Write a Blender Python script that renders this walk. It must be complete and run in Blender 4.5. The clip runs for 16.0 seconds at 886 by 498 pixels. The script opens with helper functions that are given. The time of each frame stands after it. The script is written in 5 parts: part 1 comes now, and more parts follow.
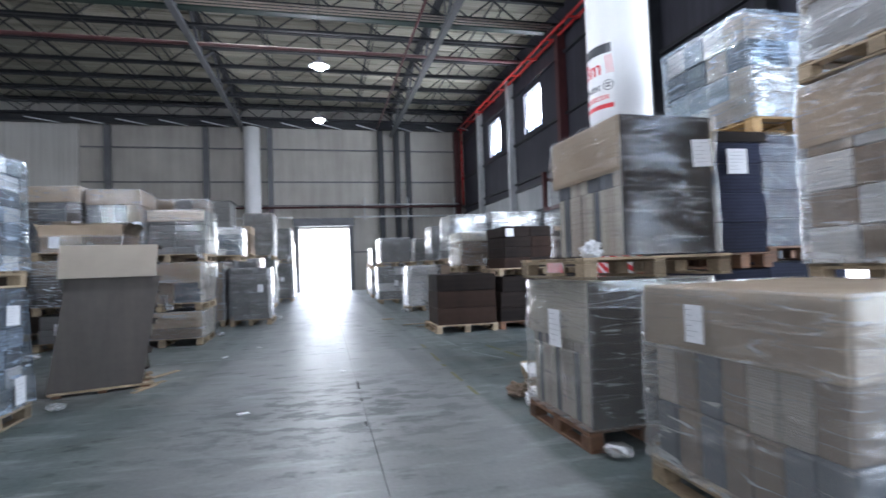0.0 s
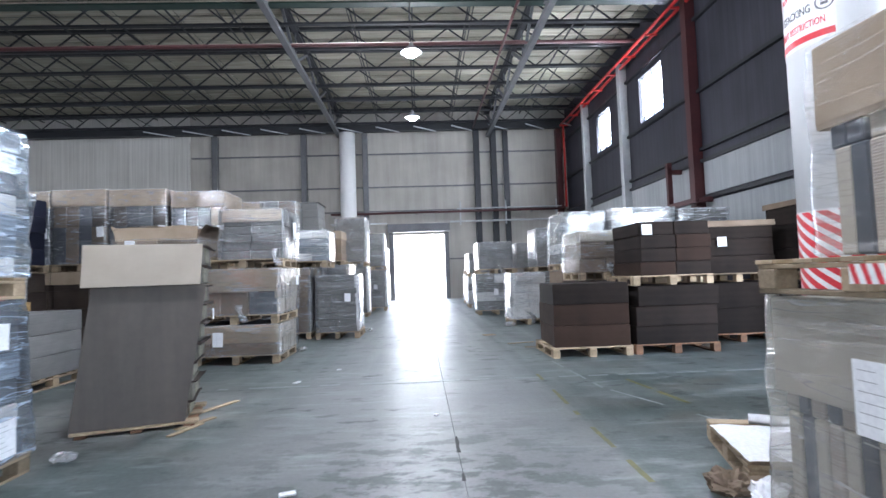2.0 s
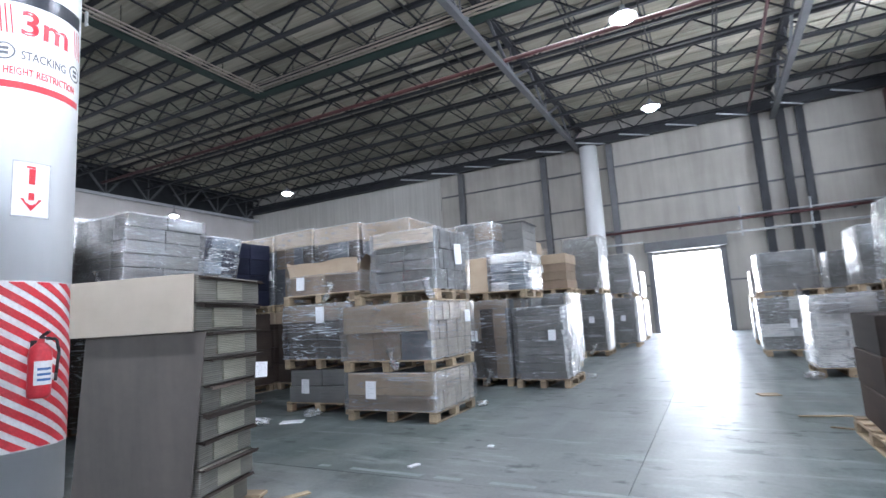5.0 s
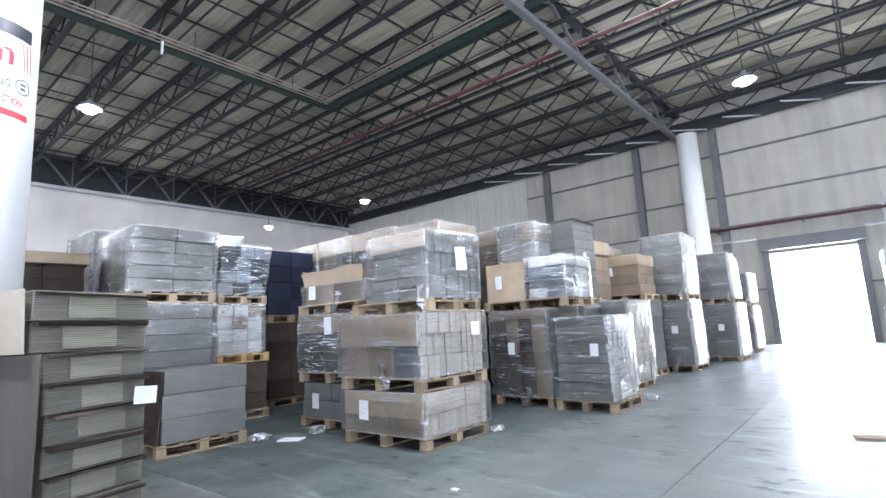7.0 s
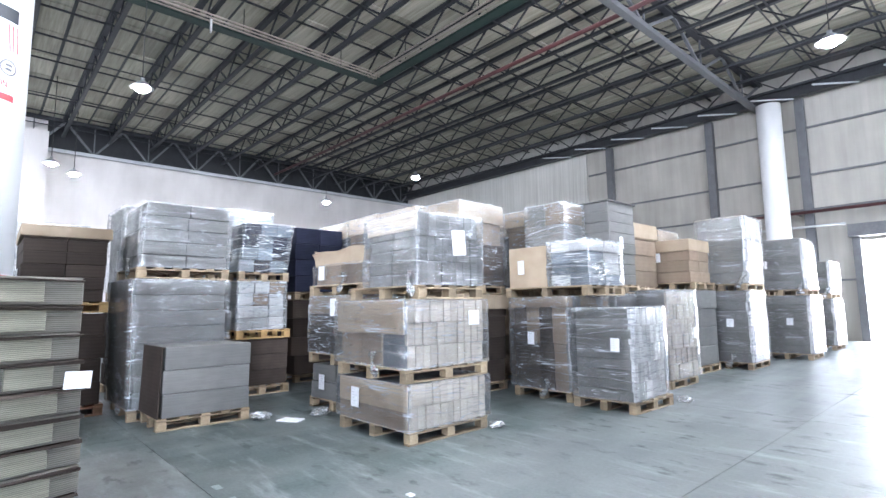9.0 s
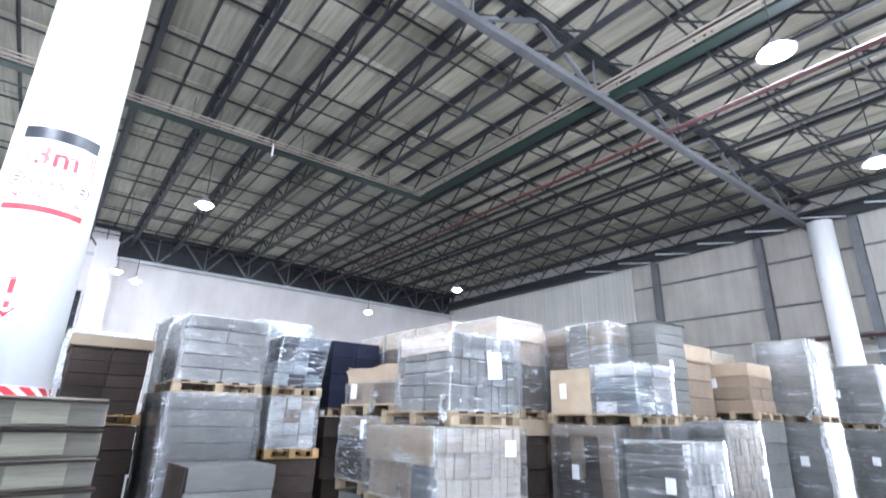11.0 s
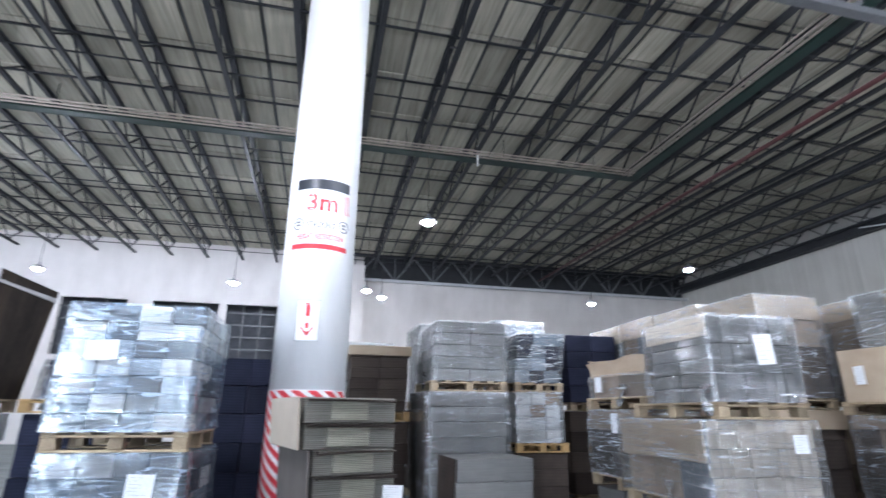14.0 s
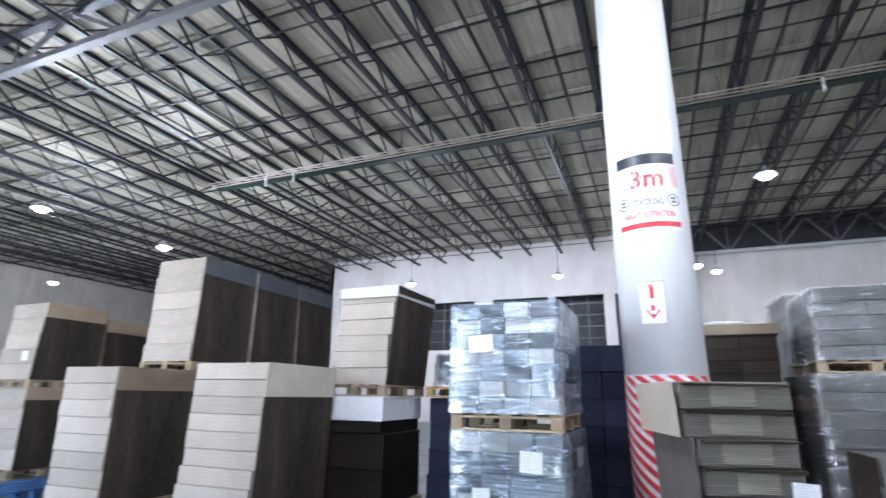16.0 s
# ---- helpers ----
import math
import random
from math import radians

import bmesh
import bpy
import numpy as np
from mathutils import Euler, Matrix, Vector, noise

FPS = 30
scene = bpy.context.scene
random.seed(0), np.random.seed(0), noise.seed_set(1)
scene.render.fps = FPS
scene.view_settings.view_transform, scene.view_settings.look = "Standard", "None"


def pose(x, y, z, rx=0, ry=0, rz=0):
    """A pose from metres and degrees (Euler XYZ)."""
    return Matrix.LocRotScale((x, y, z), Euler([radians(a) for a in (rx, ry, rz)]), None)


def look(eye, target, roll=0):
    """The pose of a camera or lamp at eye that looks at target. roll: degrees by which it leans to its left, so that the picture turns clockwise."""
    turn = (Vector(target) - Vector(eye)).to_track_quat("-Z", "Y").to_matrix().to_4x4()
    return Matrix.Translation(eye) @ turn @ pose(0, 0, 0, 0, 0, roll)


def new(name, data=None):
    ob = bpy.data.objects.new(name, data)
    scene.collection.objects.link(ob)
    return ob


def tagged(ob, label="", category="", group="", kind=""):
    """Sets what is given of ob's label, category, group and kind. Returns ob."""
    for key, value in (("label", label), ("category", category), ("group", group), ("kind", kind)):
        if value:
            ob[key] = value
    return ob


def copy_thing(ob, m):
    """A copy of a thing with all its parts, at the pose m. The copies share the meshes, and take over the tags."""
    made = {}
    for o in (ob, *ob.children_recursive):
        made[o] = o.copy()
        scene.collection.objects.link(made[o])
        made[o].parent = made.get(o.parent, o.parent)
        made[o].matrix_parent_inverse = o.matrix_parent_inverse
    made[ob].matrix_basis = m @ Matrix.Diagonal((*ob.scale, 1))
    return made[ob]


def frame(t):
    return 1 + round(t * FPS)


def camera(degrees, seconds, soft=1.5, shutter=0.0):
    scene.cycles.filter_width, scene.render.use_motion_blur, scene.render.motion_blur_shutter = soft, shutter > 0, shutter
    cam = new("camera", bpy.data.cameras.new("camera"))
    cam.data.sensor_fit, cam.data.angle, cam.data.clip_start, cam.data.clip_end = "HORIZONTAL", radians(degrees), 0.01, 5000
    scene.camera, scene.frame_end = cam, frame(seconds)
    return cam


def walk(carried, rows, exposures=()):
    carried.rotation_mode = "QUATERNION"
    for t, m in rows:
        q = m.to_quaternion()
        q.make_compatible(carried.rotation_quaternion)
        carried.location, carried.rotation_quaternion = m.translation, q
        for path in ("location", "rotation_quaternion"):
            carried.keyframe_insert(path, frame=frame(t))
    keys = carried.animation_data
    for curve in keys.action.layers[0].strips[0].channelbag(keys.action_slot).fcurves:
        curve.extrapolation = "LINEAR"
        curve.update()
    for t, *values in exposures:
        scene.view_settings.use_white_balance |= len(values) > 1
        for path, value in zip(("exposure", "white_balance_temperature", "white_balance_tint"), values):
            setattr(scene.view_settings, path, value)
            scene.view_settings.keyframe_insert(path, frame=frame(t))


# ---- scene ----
cam = camera(81.8, 16.0, 1.5, 0.5)
METRES, EYE, TILT, LEAN, TURN = 7.713, 1.3, 0.0, 0.0, -13.2
ROWS = [
    (0.0, 0.0, 0.0, 0.0, 0.06, 1.73, 2.07),
    (0.5, -0.0117, 0.0485, -0.0001, 6.84, 2.86, 2.32),
    (1.0, -0.0232, 0.1014, -0.0003, 9.54, 3.38, 1.63),
    (1.5, -0.0336, 0.164, -0.0009, 10.88, 3.31, 1.64),
    (2.0, -0.0417, 0.2304, -0.0011, 10.65, 2.95, 2.0),
    (2.5, -0.0469, 0.289, -0.0004, 8.68, 2.99, 1.77),
    (3.0, -0.0451, 0.3543, 0.0009, 12.09, 4.29, 1.15),
    (3.5, -0.0412, 0.4129, -0.0002, 24.37, 6.91, 1.64),
    (4.0, -0.0287, 0.4713, -0.0008, 30.68, 7.66, 2.31),
    (4.5, -0.0179, 0.5276, -0.0021, 35.82, 7.1, 3.08),
    (5.0, -0.0028, 0.5825, -0.0031, 41.11, 7.73, 3.46),
    (7.5, 0.0596, 0.8265, 0.0026, 56.02, 7.84, 2.75),
    (8.0, 0.068, 0.8624, 0.0055, 58.66, 6.64, 2.24),
    (10.5, 0.066, 0.9181, 0.0313, 64.08, 11.79, -0.44),
    (11.0, 0.0644, 0.9167, 0.0329, 65.43, 18.67, -1.27),
    (11.5, 0.064, 0.9149, 0.0333, 65.76, 22.04, -1.57),
    (12.0, 0.0633, 0.9145, 0.0337, 66.12, 25.73, -1.12),
    (12.5, 0.0627, 0.9117, 0.033, 68.53, 23.05, -0.87),
    (13.0, 0.0626, 0.9068, 0.0322, 75.11, 19.87, -0.59),
    (13.5, 0.0613, 0.9014, 0.0316, 81.77, 18.42, -0.47),
    (14.0, 0.0606, 0.895, 0.0314, 90.1, 17.81, -0.44),
    (14.5, 0.0596, 0.8884, 0.031, 98.22, 17.52, 0.01),
    (15.0, 0.0597, 0.8808, 0.0304, 108.09, 17.21, -0.02),
    (15.5, 0.062, 0.8732, 0.0302, 117.35, 16.41, -0.39),
    (16.0, 0.0639, 0.8673, 0.03, 125.36, 16.0, -0.8),
]
walk(cam, [(t, pose(0, 0, EYE, TILT, LEAN, TURN) @ pose(METRES * x, METRES * y, METRES * z, 90 + pitch, roll, yaw)) for t, x, y, z, yaw, pitch, roll in ROWS],
     [(0.0, 2.15, 5820, 13), (0.6, 2.72, 5850, 13), (1.5, 2.97, 5850, 13), (2.1, 2.72, 5850, 13), (3.0, 2.7, 5820, 13), (5.0, 2.78, 5830, 13), (8.0, 3.43, 5880, 13), (10.0, 3.6, 5770, 13), (11.0, 3.57, 5720, 13), (12.5, 3.45, 5720, 13), (13.5, 2.97, 5760, 13), (16.0, 2.7, 5760, 13)])

# ---- world, sun, lamps' power ----
LAMP_W = 54.0
world = bpy.data.worlds.new("world")
scene.world = world
world.use_nodes = True
wn = world.node_tree.nodes
sky = wn.new("ShaderNodeTexSky")
sky.sky_type = "NISHITA"
sky.sun_disc = False
sky.sun_elevation = radians(52)
sky.sun_rotation = radians(20)
wn["Background"].inputs["Strength"].default_value = 0.15
world.node_tree.links.new(sky.outputs["Color"], wn["Background"].inputs["Color"])
sun = new("sun", bpy.data.lights.new("sun", "SUN"))
sun.data.energy = 5.0
sun.data.angle = radians(0.5)
sun.data.color = (1.0, 0.95, 0.88)
sun.matrix_world = look((8, 46, 40), (0, 30, 0))



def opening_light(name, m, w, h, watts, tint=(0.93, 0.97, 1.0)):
    """Area lamp for daylight entering by an opening, seen or added."""
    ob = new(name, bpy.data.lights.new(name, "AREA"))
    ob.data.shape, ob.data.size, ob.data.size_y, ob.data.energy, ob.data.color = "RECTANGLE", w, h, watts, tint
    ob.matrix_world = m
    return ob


opening_light("doorway_light", look((0.1, 30.6, 1.8), (0.1, 20.0, 1.6)), 2.7, 3.5, 80.0, (1.0, 0.98, 0.95))
# lamps in the unseen side openings, added to brighten the sides facing east
opening_light("added_side_light", look((8.9, -4.3, 3.1), (-2.0, 3.0, 2.0)), 9.5, 5.6, 150.0)
opening_light("added_side_light", look((8.9, 5.0, 2.2), (0.0, 7.0, 2.0)), 5.0, 4.2, 105.0)
for y_ in (19.6, 24.35):
    opening_light("window_light", look((8.78, y_, 7.6), (4.0, y_, 8.2)), 1.75, 1.7, 50.0)

# ---- materials ----


def mat(name, rough=0.7, metal=0.0):
    m = bpy.data.materials.new(name)
    m.use_nodes = True
    nt = m.node_tree
    b = nt.nodes["Principled BSDF"]
    b.inputs["Roughness"].default_value = rough
    b.inputs["Metallic"].default_value = metal
    return m, nt, b


def nd(nt, kind, **inp):
    n = nt.nodes.new(kind)
    for k, v in inp.items():
        n.inputs[k.replace("_", " ")].default_value = v
    return n


def ramp(nt, src, stops):
    r = nt.nodes.new("ShaderNodeValToRGB")
    el = r.color_ramp.elements
    while len(el) < len(stops):
        el.new(0.5)
    for e, (p, c) in zip(el, stops):
        e.position = p
        e.color = (*c, 1) if len(c) == 3 else c
    nt.links.new(src, r.inputs["Fac"])
    return r


def coords(nt, scale=(1, 1, 1)):
    tc = nt.nodes.new("ShaderNodeTexCoord")
    mp = nt.nodes.new("ShaderNodeMapping")
    mp.inputs["Scale"].default_value = scale
    nt.links.new(tc.outputs["Object"], mp.inputs["Vector"])
    return mp.outputs["Vector"]


def noise_fac(nt, vec, scale, detail=4.0, rough=0.55):
    n = nd(nt, "ShaderNodeTexNoise", Scale=scale, Detail=detail, Roughness=rough)
    nt.links.new(vec, n.inputs["Vector"])
    return n.outputs["Fac"]


def mixc(nt, fac, a, b, mode="MIX"):
    m = nt.nodes.new("ShaderNodeMix")
    m.data_type = "RGBA"
    m.blend_type = mode
    for key, v in (("Factor", fac), ("A", a), ("B", b)):
        sock = [s for s in m.inputs if s.name == key and (s.type == "RGBA" or key == "Factor" and s.type == "VALUE")][0]
        if isinstance(v, (int, float)):
            sock.default_value = v
        elif isinstance(v, tuple):
            sock.default_value = (*v, 1)
        else:
            nt.links.new(v, sock)
    return [s for s in m.outputs if s.type == "RGBA"][0]


def bump(nt, b, h, strength=0.3, dist=0.01):
    n = nd(nt, "ShaderNodeBump", Strength=strength, Distance=dist)
    nt.links.new(h, n.inputs["Height"])
    nt.links.new(n.outputs["Normal"], b.inputs["Normal"])


def plain(name, c1, c2, rough=0.6, metal=0.0, s1=3.0, s2=40.0, bmp=0.15, vary=0.0):
    """Two-scale mottled paint, metal or paper."""
    m, nt, b = mat(name, rough, metal)
    v = coords(nt)
    f1, f2 = noise_fac(nt, v, s1), noise_fac(nt, v, s2, 3)
    col = ramp(nt, f1, [(0.3, c1), (0.7, c2)]).outputs["Color"]
    col = mixc(nt, 0.25, col, ramp(nt, f2, [(0.3, tuple(x * 0.6 for x in c1)), (0.7, tuple(min(1, x * 1.3) for x in c2))]).outputs["Color"])
    if vary:
        oi = nt.nodes.new("ShaderNodeObjectInfo")
        k = ramp(nt, oi.outputs["Random"], [(0.0, (1 - vary,) * 3), (1.0, (1 + vary * 0.4,) * 3)])
        col = mixc(nt, 1.0, col, k.outputs["Color"], "MULTIPLY")
    nt.links.new(col, b.inputs["Base Color"])
    r = ramp(nt, f1, [(0.2, (rough * 0.8,) * 3), (0.8, (min(1, rough * 1.2),) * 3)])
    nt.links.new(r.outputs["Color"], b.inputs["Roughness"])
    bump(nt, b, f2, bmp, 0.004)
    return m


def board(name, c1, c2, lines=70.0, line_amt=0.35, vary=0.3):
    """Corrugated board: mottled, with fine level lines of its layers."""
    m, nt, b = mat(name, 0.85)
    b.inputs["Specular IOR Level"].default_value = 0.2
    v = coords(nt)
    f1 = noise_fac(nt, v, 2.2, 5)
    w = nd(nt, "ShaderNodeTexWave", Scale=lines / 6.283, Distortion=1.5, Detail=2.0, Detail_Scale=1.2)
    w.wave_type, w.bands_direction = "BANDS", "Z"
    nt.links.new(v, w.inputs["Vector"])
    streak = noise_fac(nt, coords(nt, (1.0, 1.0, 30.0)), 3.0, 3)
    col = ramp(nt, f1, [(0.3, c1), (0.7, c2)]).outputs["Color"]
    col = mixc(nt, line_amt, col, ramp(nt, w.outputs["Fac"], [(0.0, tuple(x * 0.55 for x in c1)), (1.0, tuple(min(1, x * 1.15) for x in c2))]).outputs["Color"])
    col = mixc(nt, min(0.3, line_amt * 0.8), col, ramp(nt, streak, [(0.35, tuple(x * 0.6 for x in c1)), (0.65, tuple(min(1, x * 1.2) for x in c2))]).outputs["Color"])
    oi = nt.nodes.new("ShaderNodeObjectInfo")
    k = ramp(nt, oi.outputs["Random"], [(0.0, (1 - vary,) * 3), (1.0, (1 + vary * 0.3,) * 3)])
    col = mixc(nt, 1.0, col, k.outputs["Color"], "MULTIPLY")
    nt.links.new(col, b.inputs["Base Color"])
    bump(nt, b, w.outputs["Fac"], min(0.3, line_amt * 1.2), 0.004)
    return m


def film_material(name, gloss, crease, tint, haze=0.07):
    """Stretch film: clear, glossy, with broad folds and thin whitish creases that also paint in its glints."""
    m, nt, b = mat(name, 0.2)
    b.inputs["Base Color"].default_value = (*tint, 1)
    tc = nt.nodes.new("ShaderNodeTexCoord")

    def stretched(rot, scale):
        mp = nt.nodes.new("ShaderNodeMapping")
        mp.inputs["Rotation"].default_value = rot
        mp.inputs["Scale"].default_value = scale
        nt.links.new(tc.outputs["Object"], mp.inputs["Vector"])
        return mp.outputs["Vector"]

    folds = noise_fac(nt, stretched((0.12, 0.1, 0.0), (1.0, 1.0, 2.6)), 3.6, 2, 0.5)
    fine = noise_fac(nt, stretched((-0.35, 0.3, 0.0), (0.8, 0.8, 3.4)), 8.0, 3, 0.55)
    c1 = noise_fac(nt, stretched((0.45, 0.4, 0.0), (0.30, 0.30, 4.5)), 2.4, 2, 0.45)
    c2 = noise_fac(nt, stretched((-0.6, -0.5, 0.0), (0.4, 0.4, 3.5)), 3.1, 2, 0.5)
    patch = noise_fac(nt, stretched((0, 0, 0), (1, 1, 1)), 2.2, 3, 0.6)

    def ridge(fac):
        return ramp(nt, fac, [(0.485, (0, 0, 0)), (0.498, (1, 1, 1)), (0.502, (1, 1, 1)), (0.525, (0, 0, 0))]).outputs["Color"]

    some = ramp(nt, patch, [(0.34, (0, 0, 0)), (0.54, (1, 1, 1))]).outputs["Color"]
    other = ramp(nt, patch, [(0.38, (1, 1, 1)), (0.56, (0, 0, 0))]).outputs["Color"]
    streak = mixc(nt, 1.0, mixc(nt, 1.0, ridge(c1), some, "MULTIPLY"), mixc(nt, 1.0, ridge(c2), other, "MULTIPLY"), "LIGHTEN")
    add = nt.nodes.new("ShaderNodeMath")
    add.operation = "MULTIPLY_ADD"
    nt.links.new(fine, add.inputs[0])
    add.inputs[1].default_value = 0.35
    nt.links.new(folds, add.inputs[2])
    slack = ramp(nt, noise_fac(nt, stretched((0.2, 0.2, 0.0), (0.7, 0.7, 1.6)), 2.6, 3, 0.55), [(0.44, (0.10,) * 3), (0.64, (1, 1, 1))]).outputs["Color"]
    bp = nd(nt, "ShaderNodeBump", Distance=0.085)
    nt.links.new(slack, bp.inputs["Strength"])
    nt.links.new(add.outputs[0], bp.inputs["Height"])
    gl = nt.nodes.new("ShaderNodeBsdfGlossy")
    gl.inputs["Roughness"].default_value = 0.16
    gl.inputs["Color"].default_value = (*[min(1.0, 0.45 + 0.7 * c) for c in tint], 1)
    nt.links.new(bp.outputs["Normal"], gl.inputs["Normal"])
    tr = nt.nodes.new("ShaderNodeBsdfTransparent")
    m1, m2 = nt.nodes.new("ShaderNodeMixShader"), nt.nodes.new("ShaderNodeMixShader")
    g = ramp(nt, patch, [(0.35, (gloss * 0.25,) * 3), (0.65, (gloss * 1.5,) * 3)])
    fr = nd(nt, "ShaderNodeFresnel", IOR=1.5)
    nt.links.new(bp.outputs["Normal"], fr.inputs["Normal"])
    gain = nt.nodes.new("ShaderNodeMath")
    gain.operation = "MULTIPLY_ADD"
    gain.use_clamp = True
    nt.links.new(fr.outputs[0], gain.inputs[0])
    gain.inputs[1].default_value = 0.5 if gloss > 0.035 else 0.25
    nt.links.new(g.outputs["Color"], gain.inputs[2])
    nt.links.new(gain.outputs[0], m1.inputs[0])
    nt.links.new(tr.outputs[0], m1.inputs[1])
    nt.links.new(gl.outputs[0], m1.inputs[2])
    # the film gathers whiter along upright corners and rims, which also paints bright glints there
    sp = nt.nodes.new("ShaderNodeSeparateXYZ")
    nt.links.new(tc.outputs["Generated"], sp.inputs[0])

    def off_centre(sock):
        a = nt.nodes.new("ShaderNodeMath")
        a.operation = "SUBTRACT"
        nt.links.new(sp.outputs[sock], a.inputs[0])
        a.inputs[1].default_value = 0.5
        c = nt.nodes.new("ShaderNodeMath")
        c.operation = "ABSOLUTE"
        nt.links.new(a.outputs[0], c.inputs[0])
        return c.outputs[0]

    def pick(op, a, c):
        n = nt.nodes.new("ShaderNodeMath")
        n.operation = op
        nt.links.new(a, n.inputs[0])
        nt.links.new(c, n.inputs[1])
        return n.outputs[0]

    ox, oy, oz = off_centre("X"), off_centre("Y"), off_centre("Z")
    corner = pick("MAXIMUM", pick("MINIMUM", ox, oy), pick("MINIMUM", oz, pick("MAXIMUM", ox, oy)))
    corner_glint = ramp(nt, corner, [(0.43, (0, 0, 0)), (0.485, (1, 1, 1))]).outputs["Color"]
    torn = ramp(nt, noise_fac(nt, stretched((0.3, 0.2, 0.0), (1.0, 1.0, 2.5)), 9.0, 4, 0.65), [(0.42, (0, 0, 0)), (0.66, (1, 1, 1))]).outputs["Color"]
    corner_glint = mixc(nt, 1.0, corner_glint, torn, "MULTIPLY")
    streak = mixc(nt, 1.0, streak, corner_glint, "LIGHTEN")
    k = mixc(nt, 1.0, streak, (crease, crease, crease), "MULTIPLY")
    k = mixc(nt, 1.0, k, (crease * haze,) * 3, "ADD")
    nt.links.new(k, m2.inputs[0])
    nt.links.new(m1.outputs[0], m2.inputs[1])
    nt.links.new(b.outputs[0], m2.inputs[2])
    nt.links.new(m2.outputs[0], nt.nodes["Material Output"].inputs["Surface"])
    return m


def emit(name, c, s):
    m, nt, b = mat(name)
    b.inputs["Base Color"].default_value = (0.8, 0.8, 0.8, 1)
    b.inputs["Emission Color"].default_value = (*c, 1)
    b.inputs["Emission Strength"].default_value = s
    return m


def floor_material():
    """Green-painted concrete with a driven lane polished down to grey, scuffs and wear."""
    m, nt, b = mat("painted_concrete", 0.4)
    tc = nt.nodes.new("ShaderNodeNewGeometry")
    v = tc.outputs["Position"]

    def stretched(rot, scale):
        mp = nt.nodes.new("ShaderNodeMapping")
        mp.inputs["Rotation"].default_value = (0, 0, rot)
        mp.inputs["Scale"].default_value = scale
        nt.links.new(v, mp.inputs["Vector"])
        return mp.outputs["Vector"]

    big, mid, fine = noise_fac(nt, v, 0.45, 3, 0.5), noise_fac(nt, v, 1.5, 4, 0.55), noise_fac(nt, v, 30.0, 3, 0.6)
    track = noise_fac(nt, stretched(0.05, (1.6, 0.14, 1.0)), 1.5, 4, 0.55)
    grey = ramp(nt, big, [(0.3, (0.138, 0.146, 0.149)), (0.7, (0.205, 0.210, 0.214))]).outputs["Color"]
    grey = mixc(nt, 0.45, grey, ramp(nt, mid, [(0.25, (0.11, 0.119, 0.121)), (0.75, (0.25, 0.255, 0.255))]).outputs["Color"])
    grey = mixc(nt, 0.35, grey, ramp(nt, track, [(0.3, (0.10, 0.108, 0.112)), (0.7, (0.27, 0.275, 0.275))]).outputs["Color"])
    paint = ramp(nt, mid, [(0.25, (0.024, 0.044, 0.042)), (0.5, (0.042, 0.068, 0.064)), (0.78, (0.095, 0.132, 0.126))]).outputs["Color"]
    soil = ramp(nt, noise_fac(nt, stretched(0.4, (0.7, 1.2, 1.0)), 1.1, 4, 0.6), [(0.5, (0, 0, 0)), (0.66, (0.7, 0.7, 0.7))]).outputs["Color"]
    paint = mixc(nt, soil, paint, (0.075, 0.068, 0.05))
    sx = nt.nodes.new("ShaderNodeSeparateXYZ")
    nt.links.new(v, sx.inputs[0])

    def edge(noise_socket, amount, lo, hi):
        a = nt.nodes.new("ShaderNodeMath")
        a.operation = "MULTIPLY_ADD"
        nt.links.new(noise_socket, a.inputs[0])
        a.inputs[1].default_value = amount
        nt.links.new(sx.outputs["X"], a.inputs[2])
        r = nt.nodes.new("ShaderNodeMapRange")
        r.inputs["From Min"].default_value, r.inputs["From Max"].default_value = lo, hi
        nt.links.new(a.outputs[0], r.inputs["Value"])
        return r.outputs["Result"]

    right = edge(mid, 0.16, 1.50, 1.60)
    left = edge(big, 1.3, -0.55, -1.15)
    side = nt.nodes.new("ShaderNodeMath")
    side.operation = "MAXIMUM"
    nt.links.new(right, side.inputs[0])
    nt.links.new(left, side.inputs[1])
    keep = ramp(nt, mid, [(0.3, (1.0,) * 3), (0.7, (0.7,) * 3)]).outputs["Color"]
    col = mixc(nt, mixc(nt, 1.0, side.outputs[0], keep, "MULTIPLY"), grey, paint)
    # a bare, dusty patch where the paint has gone
    gone = nt.nodes.new("ShaderNodeVectorMath")
    gone.operation = "DISTANCE"
    nt.links.new(v, gone.inputs[0])
    gone.inputs[1].default_value = (-2.9, 7.2, 0.0)
    far = nt.nodes.new("ShaderNodeMath")
    far.operation = "MULTIPLY_ADD"
    nt.links.new(noise_fac(nt, v, 2.4, 6, 0.65), far.inputs[0])
    far.inputs[1].default_value = 2.2
    nt.links.new(gone.outputs["Value"], far.inputs[2])
    bare = nt.nodes.new("ShaderNodeMapRange")
    bare.inputs["From Min"].default_value, bare.inputs["From Max"].default_value = 2.7, 1.9
    bare.inputs["To Max"].default_value = 0.75
    nt.links.new(far.outputs[0], bare.inputs["Value"])
    # the next bay's paint is better kept
    bay = nt.nodes.new("ShaderNodeMapRange")
    bay.inputs["From Min"].default_value, bay.inputs["From Max"].default_value = 8.08, 8.13
    nt.links.new(sx.outputs["Y"], bay.inputs["Value"])
    fresh = ramp(nt, big, [(0.3, (0.6, 0.6, 0.6)), (0.7, (0.25, 0.25, 0.25))]).outputs["Color"]
    rest = nt.nodes.new("ShaderNodeMath")
    rest.operation = "SUBTRACT"
    nt.links.new(bare.outputs["Result"], rest.inputs[0])
    nt.links.new(bay.outputs["Result"], rest.inputs[1])
    rest.use_clamp = True
